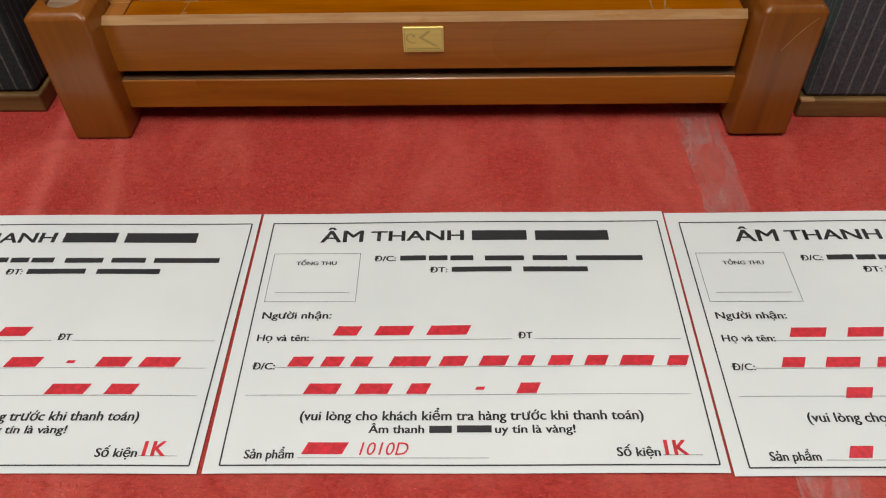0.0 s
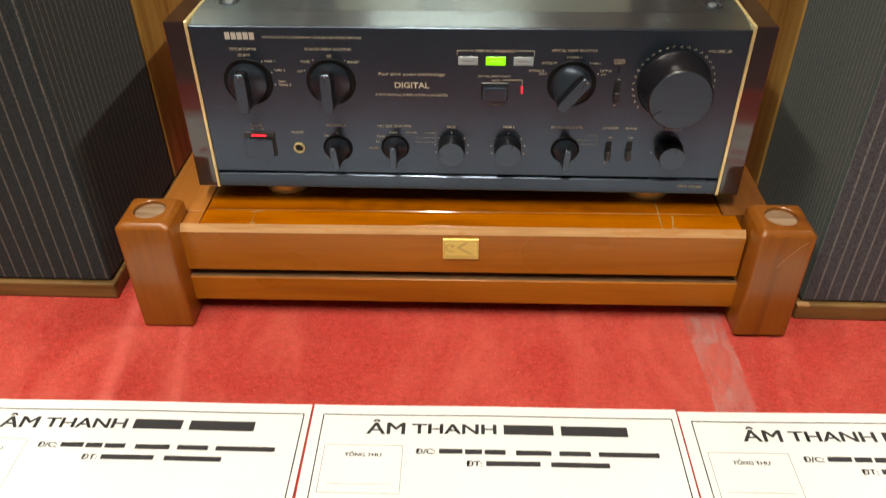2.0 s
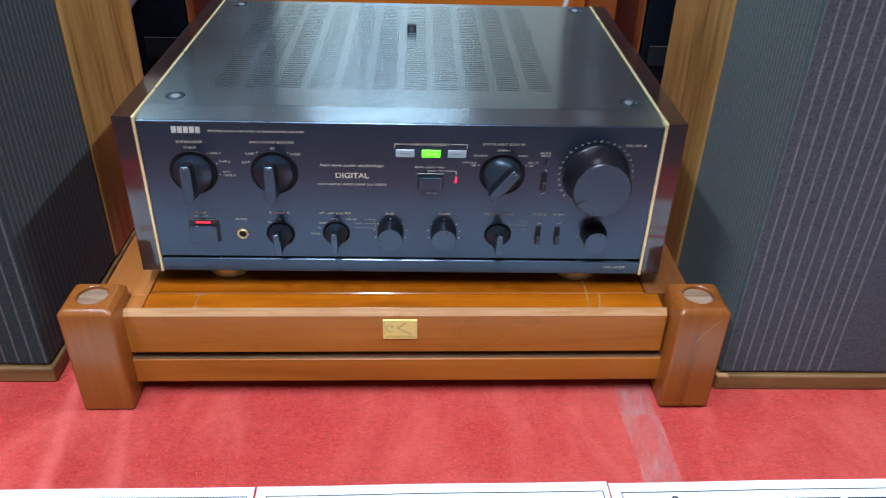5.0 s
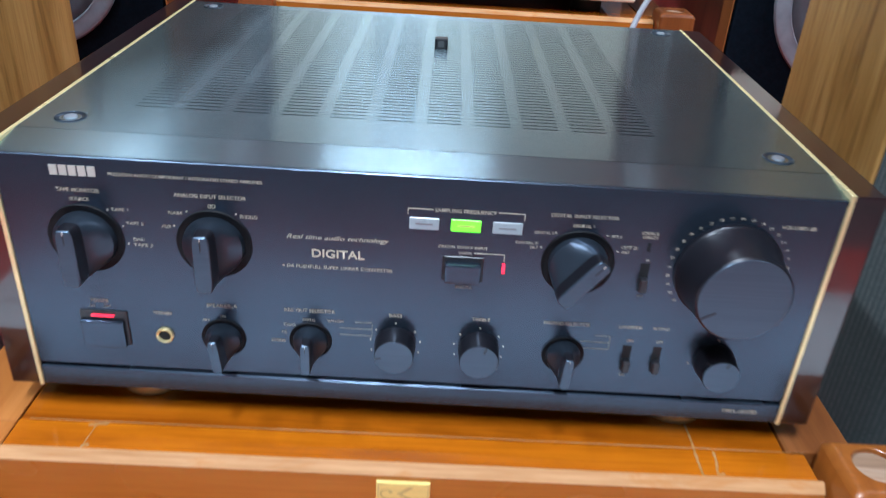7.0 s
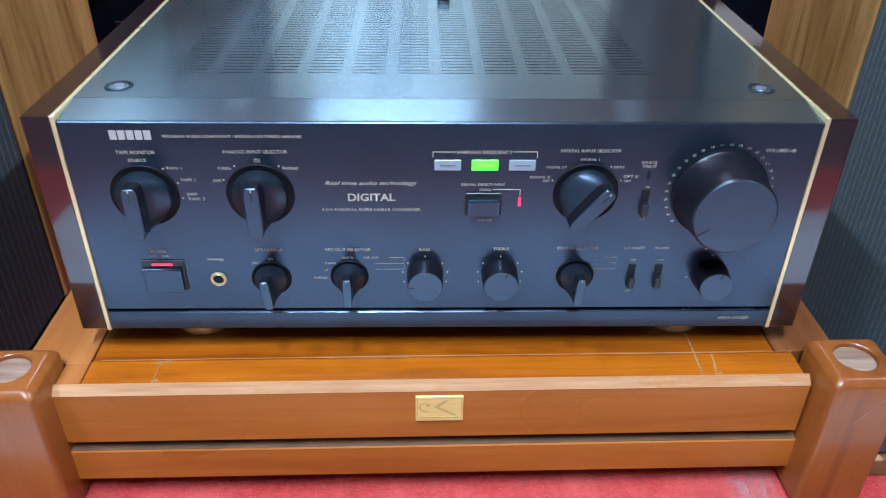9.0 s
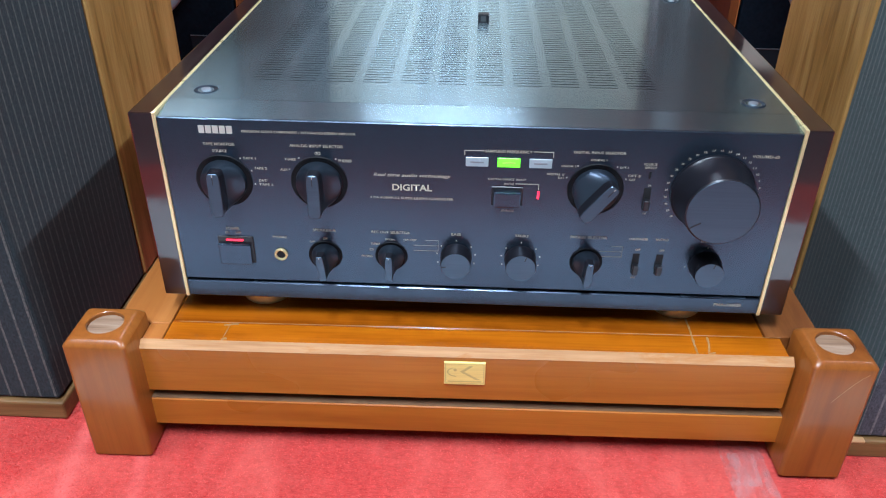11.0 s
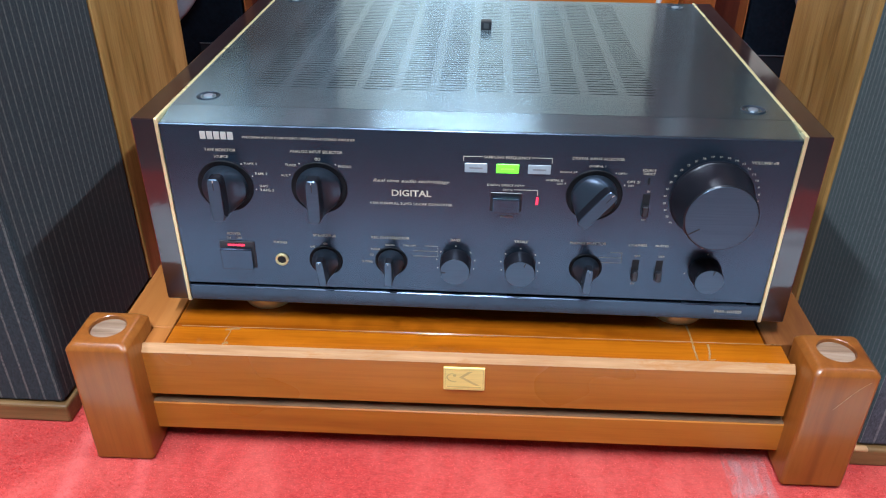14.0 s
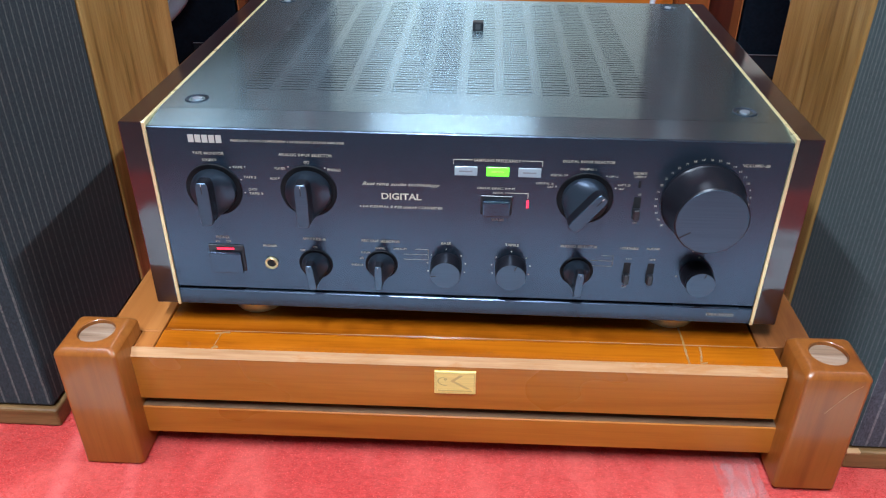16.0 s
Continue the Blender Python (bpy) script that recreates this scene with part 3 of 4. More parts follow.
# ---- the two large speakers beside the stand ----


def floor_speaker(x, side, y0, split, y1, cloth, label):
    """side: +1 where the box reaches to +x from its inner face at x."""
    sp = thing("floor_speaker", x, y0, 0, label, "speaker", "pinstripe speakers")
    x0, x1 = sorted((x, x + side * 0.40))
    part("plinth", box(x0, x1, y0, y1, 0.0, 0.0175, 0.002), PLINTH, sp, "bare brown wooden plinth")
    ins = 0.003
    gx0, gx1 = (x0 + ins, x1) if side > 0 else (x0, x1 - ins)
    part("grille", box(gx0, gx1, y0 + 0.004, split, 0.018, 0.72, 0.004, 3), cloth, sp, "charcoal pinstriped cloth grille")
    part("cabinet", box(gx0 - 0.001, gx1 + 0.001, split + 0.0004, y1, 0.018, 0.722, 0.0025), OAK, sp, "oak-veneered cabinet")
    return sp


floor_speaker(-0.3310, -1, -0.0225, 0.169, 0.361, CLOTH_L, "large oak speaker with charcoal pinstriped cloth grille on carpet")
right_speaker = floor_speaker(0.3038, 1, -0.0285, 0.138, 0.309, CLOTH_R_LIT, "large oak speaker with dark green-grey pinstriped grille")

part("worn_corner", box(0.3036, 0.3150, -0.0288, -0.0235, 0.0150, 0.0180, 0.0008, 1), BARE, right_speaker, "pale chipped corner of the plinth")

# ---- behind: two dark speakers, an amplifier and cables ----


def back_speaker(x, side, plate_z, back):
    sp = thing("back_speaker", x, 0.72, 0, "dark speaker with red-brown sides and a grey-rimmed woofer", "speaker", "back speakers")
    x0, x1 = sorted((x, x + side * 0.36))
    part("cabinet", box(x0, x1, 0.724, back, 0.012, 1.10, 0.004), RED_WOOD, sp, "red-brown wooden cabinet")
    part("baffle", box(x0 + 0.004, x1 - 0.004, 0.712, 0.7236, 0.0125, 1.095, 0.002), BAFFLE, sp, "black front baffle")
    part("foot_board", box(x0 + 0.01, x1 - 0.01, 0.73, back - 0.01, 0.0, 0.0118), RUBBER, sp)
    wx, wz = x + side * 0.186, 0.245
    w = part("woofer", turned(wx, wz, 0.7118, [(0.0, 0.112), (0.004, 0.105), (0.003, 0.098), (-0.02, 0.04), (-0.018, 0.0)][:4], 48), CONE, sp, "grey paper woofer cone")
    smooth(w)
    rings = [[(wx + r * math.cos(2 * math.pi * i / 48), 0.7118 - d, wz + r * math.sin(2 * math.pi * i / 48)) for i in range(48)] for d, r in [(0.0, 0.134), (0.006, 0.133), (0.008, 0.128), (0.005, 0.118), (0.007, 0.113), (0.0, 0.110)]]
    smooth(part("rim", loft(rings, False, False), RIM, w, "light grey metal rim"))
    ba, bb = sorted((x + side * 0.018, x + side * 0.078))
    badge = part("badge", box(ba, bb, 0.7100, 0.7118, 0.070, 0.105), BADGE, sp, "small dark blue-grey badge")
    part("badge_rim", box(ba, bb, 0.7092, 0.7101, 0.1038, 0.1050), CONE, badge)
    ea, eb = sorted((x - side * 0.0012, x + side * 0.0002))
    part("edge_band", box(ea, eb, 0.7122, 0.7500, 0.0125, 1.098), EDGE_WOOD, sp, "orange-brown wooden edge band")
    pa, pb = sorted((x + side * 0.018, x + side * 0.108))
    part("front_plate", box(pa, pb, 0.7085, 0.7118, plate_z, plate_z + 0.060, 0.001, 1), CREAM, sp, "pale cream plate above the woofer")
    return sp


back_speaker(-0.370, -1, 0.495, 1.10)
back_speaker(0.388, 1, 0.395, 1.40)

gold_amp = thing("hifi_amplifier", 0.02, 0.90, 0.200, "champagne silver hi-fi amplifier with a gold-framed window", "amplifier")
part("case", box(-0.208, 0.248, 0.718, 1.08, 0.222, 0.385, 0.002), CASE_DARK, gold_amp, "dark grey metal case")
face = part("faceplate", box(-0.216, 0.256, 0.708, 0.7178, 0.219, 0.392, 0.0025), CHAMPAGNE, gold_amp, "brushed champagne faceplate")
part("window", box(-0.094, 0.129, 0.7066, 0.7082, 0.247, 0.345), WINDOW_BEIGE, face, "beige display window")
for a, b, c, d in ((-0.098, 0.133, 0.242, 0.247), (-0.098, 0.133, 0.345, 0.350), (-0.098, -0.094, 0.247, 0.345), (0.129, 0.133, 0.247, 0.345)):
    part("window_frame", box(a, b, 0.7045, 0.7082, c, d, 0.0008, 1), GOLD_FRAME, face)
part("power_button", box(-0.160, -0.138, 0.702, 0.7082, 0.251, 0.260, 0.0012), STEEL, face)
smooth(part("headphone_jack", turned(0.169, 0.2505, 0.708, [(0, 0.0065), (0.0015, 0.0065), (0.002, 0.0045), (-0.002, 0.004)], 24), DARK, face))
for kx in (0.189, 0.208):
    smooth(part("knob", turned(kx, 0.2505, 0.708, [(0, 0.0035), (0.009, 0.0032), (0.010, 0.0025)], 20), STEEL, face))
part("side_bracket", box(0.2575, 0.2690, 0.712, 0.742, 0.246, 0.350, 0.004, 3), CABLE_WHITE, gold_amp, "white plastic side bracket")
for fx in (-0.16, 0.20):
    for fy in (0.76, 1.02):
        smooth(part("foot", upright(fx, fy, 0.200, [(0, 0.021), (0.018, 0.021), (0.0222, 0.018)], 28), RUBBER, gold_amp))

tuner = thing("silver_tuner", 0.012, 0.90, 0.392, "slim silver hi-fi component lying on the champagne amplifier", "tuner")
part("case", box(-0.225, 0.249, 0.722, 1.05, 0.404, 0.545, 0.002), CASE_DARK, tuner, "dark grey metal case")
face = part("faceplate", box(-0.232, 0.256, 0.712, 0.7218, 0.400, 0.550, 0.0025), CHAMPAGNE, tuner, "brushed silver faceplate")
part("display", box(-0.090, -0.027, 0.7106, 0.7122, 0.450, 0.530), CASE_DARK, face, "dark display window")
for fx in (-0.17, 0.19):
    for fy in (0.76, 1.00):
        smooth(part("foot", upright(fx, fy, 0.3848, [(0, 0.016), (0.016, 0.016), (0.0195, 0.014)], 24), RUBBER, tuner))

cable("signal_cable", [(0.36, 0.98, 0.40), (0.335, 0.82, 0.37), (0.310, 0.68, 0.315), (0.276, 0.660, 0.262), (0.250, 0.650, 0.222), (0.236, 0.640, 0.180), (0.225, 0.60, 0.11), (0.20, 0.52, 0.03), (0.12, 0.50, 0.006), (0.05, 0.52, 0.005)], 0.0038, CABLE_GREY, "light grey signal cable hanging beside the stand")
for k, (m, name) in enumerate(((CABLE_WHITE, "white"), (CABLE_BLACK, "black"), (CABLE_WHITE, "white"), (CABLE_BLACK, "black"), (CABLE_BLACK, "black"))):
    rnd = random.Random(k)
    pts = [(-0.345 + rnd.uniform(-0.06, 0.05), 0.98 + 0.05 * j + rnd.uniform(-0.06, 0.06), 0.006 + (0.02 * rnd.random() if 0 < j < 8 else 0)) for j in range(9)]
    cable("power_cable", pts, 0.0045, m, name + " cable lying in a tangle on the carpet")

# ---- the amplifier on the stand ----
ZB, ZT, HALF, DEEP = 0.1165, 0.2655, 0.2165, 0.350
amp = thing("stereo_amplifier", 0.0, DEEP / 2, 0.099, "black hi-fi amplifier with glossy dark red wooden cheeks", "amplifier")
part("chassis", box(-HALF + 0.0005, HALF - 0.0005, 0.010, DEEP, ZB + 0.002, ZT - 0.008), DARK, amp, "dark inside of the case")
front = part("front_panel", box(-HALF, HALF, 0.0, 0.0095, 0.1322, ZT - 0.0030, 0.0006, 1), PANEL, amp, "brushed black front panel")
part("lower_strip", box(-HALF, HALF, -0.0006, 0.0095, ZB, 0.1300, 0.0007, 1), PANEL, amp, "brushed black lower strip")
part("strip_gap", box(-HALF, HALF, 0.0030, 0.0095, 0.1300, 0.1322), DARK, amp)
# Glints on the lower strip's edge, built as two short metal slivers.
for a, b in ((-0.165, 0.028), (0.158, 0.206)):
    part("bright_lip", box(a, b, 0.0001, 0.0030, 0.1299, 0.1302), KNOB_FACE, amp)

# lid: sloping front lip, plain margins and a field of slots
lip = profile_x([(0.0002, ZT - 0.0032), (0.0281, ZT - 0.0001), (0.0281, ZT - 0.0025), (0.0002, ZT - 0.0060)], -HALF, HALF)
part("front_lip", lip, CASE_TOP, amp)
SX0, SX1, SY0, SY1, COLS = -0.1690, 0.1320, 0.0700, 0.3400, 11
pitch = (SX1 - SX0 - 0.0205) / (COLS - 1)


def lid_mesh():
    """One plate with a window cut for each column of slots."""
    bm = bmesh.new()
    xs = [-HALF] + [v for i in range(COLS) for v in (SX0 + i * pitch, SX0 + i * pitch + 0.0205)] + [HALF]
    ys = [0.0282, SY0, SY1, DEEP]
    grid = [[bm.verts.new((x, y, ZT)) for x in xs] for y in ys]
    for j in range(3):
        for i in range(len(xs) - 1):
            if j != 1 or i % 2 == 0:
                bm.faces.new((grid[j][i], grid[j][i + 1], grid[j + 1][i + 1], grid[j + 1][i]))
    got = bmesh.ops.extrude_face_region(bm, geom=bm.faces[:])
    for g in got["geom"]:
        if isinstance(g, bmesh.types.BMVert):
            g.co.z -= 0.0012
    bmesh.ops.recalc_face_normals(bm, faces=bm.faces)
    return bm


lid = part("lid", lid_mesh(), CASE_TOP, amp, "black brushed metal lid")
ROWS_OF_SLATS = 48
step = (SY1 - SY0) / ROWS_OF_SLATS
for i in range(COLS):
    a = SX0 + i * pitch
    bm = bmesh.new()
    for j in range(ROWS_OF_SLATS):
        y = SY0 + (j + 0.22) * step
        f = [bm.verts.new((x, yy, zz)) for x, yy, zz in ((a, y, ZT - 0.0001), (a + 0.0205, y, ZT - 0.0001), (a + 0.0205, y + step * 0.78, ZT), (a, y + step * 0.78, ZT))]
        g = [bm.verts.new((v.co.x, v.co.y, v.co.z - 0.0010)) for v in f]
        bm.faces.new(f)
        bm.faces.new((f[1], f[0], g[0], g[1]))
        bm.faces.new((f[3], f[2], g[2], g[3]))
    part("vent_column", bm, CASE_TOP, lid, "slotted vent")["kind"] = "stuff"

for s in (-1, 1):
    x0, x1 = sorted((s * (HALF + 0.0026), s * 0.2360))
    part("side_cheek", box(x0, x1, 0.0006, DEEP + 0.004, ZB - 0.001, ZT - 0.0006, 0.0010, 2), MAHOGANY, amp, "glossy dark red wooden cheek")
    x0, x1 = sorted((s * HALF, s * (HALF + 0.0025)))
    part("gold_trim", box(x0, x1, -0.0008, 0.0012, ZB - 0.001, ZT + 0.0004, 0.0003, 1), GOLD, amp, "thin gold edge strip")
    part("gold_trim", box(x0, x1, 0.0013, DEEP + 0.002, ZT - 0.003, ZT + 0.0004, 0.0003, 1), GOLD, amp, "thin gold edge strip")
    for fy in (0.035, 0.30):
        smooth(part("foot", upright(s * 0.165, fy, 0.0977, [(0, 0.019), (0.004, 0.021), (0.012, 0.021), (0.0190, 0.018)], 36), GOLD, amp, "round gold-coloured foot"))
    for sy in (0.046, 0.333):
        wx = s * 0.1955
        washer = part("washer", upright(wx, sy, ZT - 0.0002, [(0, 0.0085), (0.0006, 0.0084), (0.0010, 0.0078), (0.0003, 0.0070), (0.0001, 0.0045)], 28), SKIRT, amp)
        smooth(washer)
        smooth(part("screw", upright(wx, sy, ZT - 0.0001, [(0, 0.0036), (0.0010, 0.0033), (0.0013, 0.0022)], 20), STEEL, washer, "grey zinc screw"))

# small black block standing on the lid
block = thing("plastic_block", 0.0045, 0.237, ZT, "small square black plastic block lying on the amplifier", "plastic block")
part("body", box(-0.0005, 0.0095, 0.232, 0.241, ZT, ZT + 0.0088, 0.0012), BLACK, block)
part("pale_mark", box(0.0022, 0.0068, 0.2315, 0.2321, ZT + 0.0025, ZT + 0.0070), CASE_DARK, block)

# ---- knobs, keys and lamps ----


def squircle(x, y, z, a, b, power, turn, sides=44):
    """A ring on the front plane, from an ellipse to a rounded bar, turned clockwise."""
    ring, c, s = [], math.cos(turn), math.sin(turn)
    for i in range(sides):
        t = 2 * math.pi * i / sides
        u = a * math.copysign(abs(math.cos(t)) ** (2 / power), math.cos(t))
        w = b * math.copysign(abs(math.sin(t)) ** (2 / power), math.sin(t))
        ring.append((x + u * c + w * s, y, z - u * s + w * c))
    return ring


def selector(x, z, r, turn, name="selector_knob"):
    """A pointer knob: a round skirt that narrows into a grip bar."""
    collar = turned(x, z, 0.0, [(0, r), (0.0006, r), (0.0010, r * 0.975), (0.0006, r * 0.93), (0.0004, r * 0.86)], 48)
    knob = smooth(part(name, collar, COLLAR, front, "black knob with a bar grip"))
    q = r / 0.0203
    steps = [(0.001, 0.0166, 0.0166, 2.0), (0.005, 0.0160, 0.0166, 2.0), (0.0075, 0.0125, 0.0170, 2.3), (0.0105, 0.0085, 0.0170, 3.0), (0.0150, 0.0056, 0.0169, 4.5), (0.0210, 0.0047, 0.0168, 6.0), (0.0235, 0.0045, 0.0167, 6.0)]
    rings = [squircle(x, -d * (0.55 + 0.45 * q), z, a * q, b * q, p, turn) for d, a, b, p in steps]
    smooth(part("skirt", loft(rings[:5]), SKIRT, knob, "satin metal skirt"), 30)
    smooth(part("grip", loft(rings[4:]), KNOB, knob), 30)
    d = 0.0235 * (0.55 + 0.45 * q)
    smooth(part("grip_face", loft([squircle(x, -d - e, z, a * q, b * q, 6.0, turn) for e, a, b in ((0.0, 0.0045, 0.0167), (0.0006, 0.0040, 0.0161))]), KNOB_FACE, knob), 30)
    m = Matrix.Translation((x, 0, z)) @ Matrix.Rotation(turn, 4, "Y")
    for a, b, ink in ((0.0085, 0.0142, BLACK), (0.0142, 0.0160, LOGO)):
        bm = box(-0.0003 * q, 0.0003 * q, -d - 0.0008, -d - 0.0004, a * q, b * q)
        bmesh.ops.transform(bm, matrix=m, verts=bm.verts)
        part("pointer_line", bm, ink, knob)
    return knob


selector(-0.1757, 0.2160, 0.0200, 0.0)
selector(-0.1083, 0.2168, 0.0200, 0.0)
selector(0.0842, 0.2178, 0.0195, radians(38))
selector(-0.1080, 0.1565, 0.0125, radians(-6))
selector(-0.0590, 0.1580, 0.0120, 0.0)
selector(0.0840, 0.1580, 0.0120, radians(4))


def round_knob(x, z, r0, r1, depth, name, mark):
    sides = 56
    k = smooth(part(name, turned(x, z, 0.0, [(0, r0), (0.0030, r0), (0.0045, r0 * 0.955), (depth - 0.0008, r1), (depth, r1 * 0.965)], sides), KNOB, front, "round black knob"), 35)
    smooth(part("face", turned(x, z, -depth, [(0, r1 * 0.962), (0.0003, r1 * 0.955)], sides), KNOB_FACE, k, "flat satin knob face"), 30)
    m = Matrix.Translation((x, 0, z)) @ Matrix.Rotation(mark, 4, "Y")
    bm = box(-0.0004, 0.0004, -depth - 0.0006, -depth - 0.0002, r1 * 0.62, r1 * 0.95)
    bmesh.ops.transform(bm, matrix=m, verts=bm.verts)
    part("mark", bm, BLACK, k)
    return k


round_knob(0.1643, 0.2180, 0.0285, 0.0244, 0.0290, "volume_knob", radians(-122))
round_knob(-0.0112, 0.1585, 0.0116, 0.0110, 0.0130, "bass_knob", radians(-95))
round_knob(0.0360, 0.1585, 0.0116, 0.0110, 0.0130, "treble_knob", radians(20))
round_knob(0.1700, 0.1590, 0.0116, 0.0104, 0.0150, "balance_knob", radians(15))

key = part("power_key", box(-0.1872, -0.1608, -0.0010, 0.0, 0.1480, 0.1708, 0.0005, 1), BLACK, front)
part("key_cap", box(-0.1868, -0.1628, -0.0034, -0.0008, 0.1474, 0.1650, 0.0008), PANEL, key)
part("power_lamp", box(-0.1805, -0.1680, -0.0018, -0.0010, 0.1672, 0.1684), RED, key, "lit red power lamp")
jack = smooth(part("headphone_jack", turned(-0.1412, 0.1562, 0.0, [(0, 0.0049), (0.0016, 0.0049), (0.0021, 0.0043), (0.0016, 0.0034), (0.0004, 0.0033)], 32), GOLD, front, "gold-rimmed jack socket"))
part("socket_hole", turned(-0.1412, 0.1562, -0.0006, [(0, 0.0033), (0.0003, 0.0031)], 24), DARK, jack)
for wx, m, text in ((0.0018, WINDOW_OFF, "unlit pale grey window"), (0.0235, GREEN, "lit green window"), (0.0452, WINDOW_OFF, "unlit pale grey window")):
    w = part("lamp_window", box(wx - 0.0078, wx + 0.0078, -0.0008, 0.0, 0.2327, 0.2397, 0.0004, 1), m, front, text)
    part("window_print", box(wx - 0.0045, wx + 0.0045, -0.0010, -0.0007, 0.2357, 0.2367), GREY_INK if m is not GREEN else BRASS_DARK, w)
key = part("input_key", box(0.0125, 0.0345, -0.0010, 0.0, 0.2030, 0.2180, 0.0005, 1), BLACK, front)
part("key_cap", box(0.0140, 0.0330, -0.0058, -0.0008, 0.2035, 0.2155, 0.0012), PANEL, key)
part("input_lamp", box(0.0444, 0.0459, -0.0010, 0.0, 0.2092, 0.2148), RED, front, "lit red lamp")
for sx, sz in ((0.1202, 0.2115), (0.1198, 0.1580), (0.1368, 0.1580)):
    slot = part("slide_switch", box(sx - 0.0024, sx + 0.0024, -0.0004, 0.0, sz - 0.0085, sz + 0.0085), DARK, front)
    part("lever", box(sx - 0.0020, sx + 0.0020, -0.0050, -0.0003, sz - 0.0075, sz + 0.0005, 0.0006, 1), BLACK, slot)
part("indicator", box(0.1195, 0.1209, -0.0006, 0.0, 0.2275, 0.2325), DARK, front)

# ---- printing on the panel ----


def panel_text(body, x, z, width):
    bm = letters(body, width, min(0.0062, max(0.0016, width / len(body) * 1.25)), 0.02 if width / len(body) > 0.0035 else 0.004, 0.35 if "audio tech" in body else 0.0)
    bmesh.ops.transform(bm, matrix=pose(x, -0.0003 if z > 0.131 else -0.0010, z, 90, 0, 0), verts=bm.verts)
    return part("lettering", bm, PRINT, front)


def panel_line(x0, x1, z0, z1, material=None):
    return part("printed_line", box(x0, x1, -0.0003, 0.0001, z0, z1), material or PRINT, front)


panel_text('PRECISION AUDIO COMPONENT / INTEGRATED STEREO AMPLIFIER', -0.1200, 0.2540, 0.0780)
panel_text('TAPE MONITOR', -0.1760, 0.2440, 0.0220)
panel_text('SOURCE', -0.1760, 0.2390, 0.0100)
panel_text('TAPE 1', -0.1560, 0.2340, 0.0090)
panel_text('TAPE 2', -0.1490, 0.2265, 0.0090)
panel_text('DAT/', -0.1480, 0.2170, 0.0060)
panel_text('TAPE 3', -0.1462, 0.2138, 0.0100)
panel_text('ANALOG INPUT SELECTOR', -0.1085, 0.2445, 0.0370)
panel_text('CD', -0.1080, 0.2390, 0.0040)
panel_text('TUNER', -0.1272, 0.2340, 0.0080)
panel_text('PHONO', -0.0892, 0.2340, 0.0090)
panel_text('AUX', -0.1325, 0.2260, 0.0050)
panel_text('Real time audio technology', -0.0430, 0.2245, 0.0540)
panel_text('DIGITAL', -0.0430, 0.2150, 0.0280)
panel_text('4 DA PUSHPULL SUPER LINEAR CONVERTER', -0.0435, 0.2065, 0.0590)
panel_text('POWER', -0.1750, 0.1770, 0.0100)
panel_text('ON', -0.1795, 0.1735, 0.0030)
panel_text('OFF', -0.1715, 0.1735, 0.0042)
panel_text('PHONES', -0.1410, 0.1710, 0.0100)
panel_text('SPEAKER-A', -0.1075, 0.1780, 0.0170)
panel_text('OFF', -0.1170, 0.1680, 0.0040)
panel_text('ON', -0.1075, 0.1710, 0.0030)
panel_text('REC OUT SELECTOR', -0.0590, 0.1780, 0.0280)
panel_text('DIGITAL', -0.0595, 0.1720, 0.0070)
panel_text('TUNER', -0.0705, 0.1680, 0.0070)
panel_text('CD', -0.0735, 0.1630, 0.0030)
panel_text('PHONO', -0.0770, 0.1570, 0.0080)
panel_text('TAPE COPY', -0.0450, 0.1720, 0.0100)
panel_text('BASS', -0.0115, 0.1780, 0.0070)
panel_text('SAMPLING FREQUENCY', 0.0230, 0.2445, 0.0320)
panel_text('DIGITAL DIRECT INPUT', 0.0230, 0.2235, 0.0260)
panel_text('DIGITAL', 0.0245, 0.2200, 0.0070)
panel_text('ANALOG', 0.0245, 0.1990, 0.0090)
panel_text('DIGITAL INPUT SELECTOR', 0.0845, 0.2455, 0.0350)
panel_text('DIGITAL 1', 0.0845, 0.2400, 0.0110)
panel_text('DIGITAL 2', 0.0645, 0.2350, 0.0100)
panel_text('OPT.1', 0.1018, 0.2350, 0.0060)
panel_text('DIGITAL 3/', 0.0562, 0.2285, 0.0120)
panel_text('DAT', 0.0600, 0.2260, 0.0040)
panel_text('OPT.2/', 0.1100, 0.2290, 0.0090)
panel_text('DAT', 0.1085, 0.2260, 0.0040)
panel_text('SOURCE', 0.1195, 0.2380, 0.0090)
panel_text('DIRECT', 0.1200, 0.2355, 0.0080)
panel_text('ON', 0.1210, 0.2220, 0.0020)
panel_text('OFF', 0.1205, 0.2000, 0.0030)
panel_text('VOLUME/-dB', 0.1950, 0.2460, 0.0180)
panel_text('TREBLE', 0.0360, 0.1785, 0.0100)
panel_text('PHONO SELECTOR', 0.0840, 0.1790, 0.0260)
panel_text('LOUDNESS', 0.1195, 0.1790, 0.0130)
panel_text('MUTING', 0.1365, 0.1790, 0.0090)
panel_text('OFF', 0.1203, 0.1700, 0.0040)
panel_text('ON', 0.1195, 0.1462, 0.0030)
panel_text('OFF', 0.1373, 0.1700, 0.0040)
panel_text('BALANCE', 0.1705, 0.1790, 0.0130)
panel_text('PMA-1010D', 0.1930, 0.1245, 0.0200)
T = 0.00018
for x0, x1, z0, z1 in ((-0.0068, 0.0062, 0.2445, 0.2445), (0.0398, 0.0535, 0.2447, 0.2447)):
    panel_line(x0, x1, z0 - T, z1 + T)
for lx, z0, z1 in ((-0.0068, 0.2410, 0.2445), (0.0535, 0.2410, 0.2447), (0.0451, 0.2160, 0.2202)):
    panel_line(lx - T, lx + T, z0, z1)
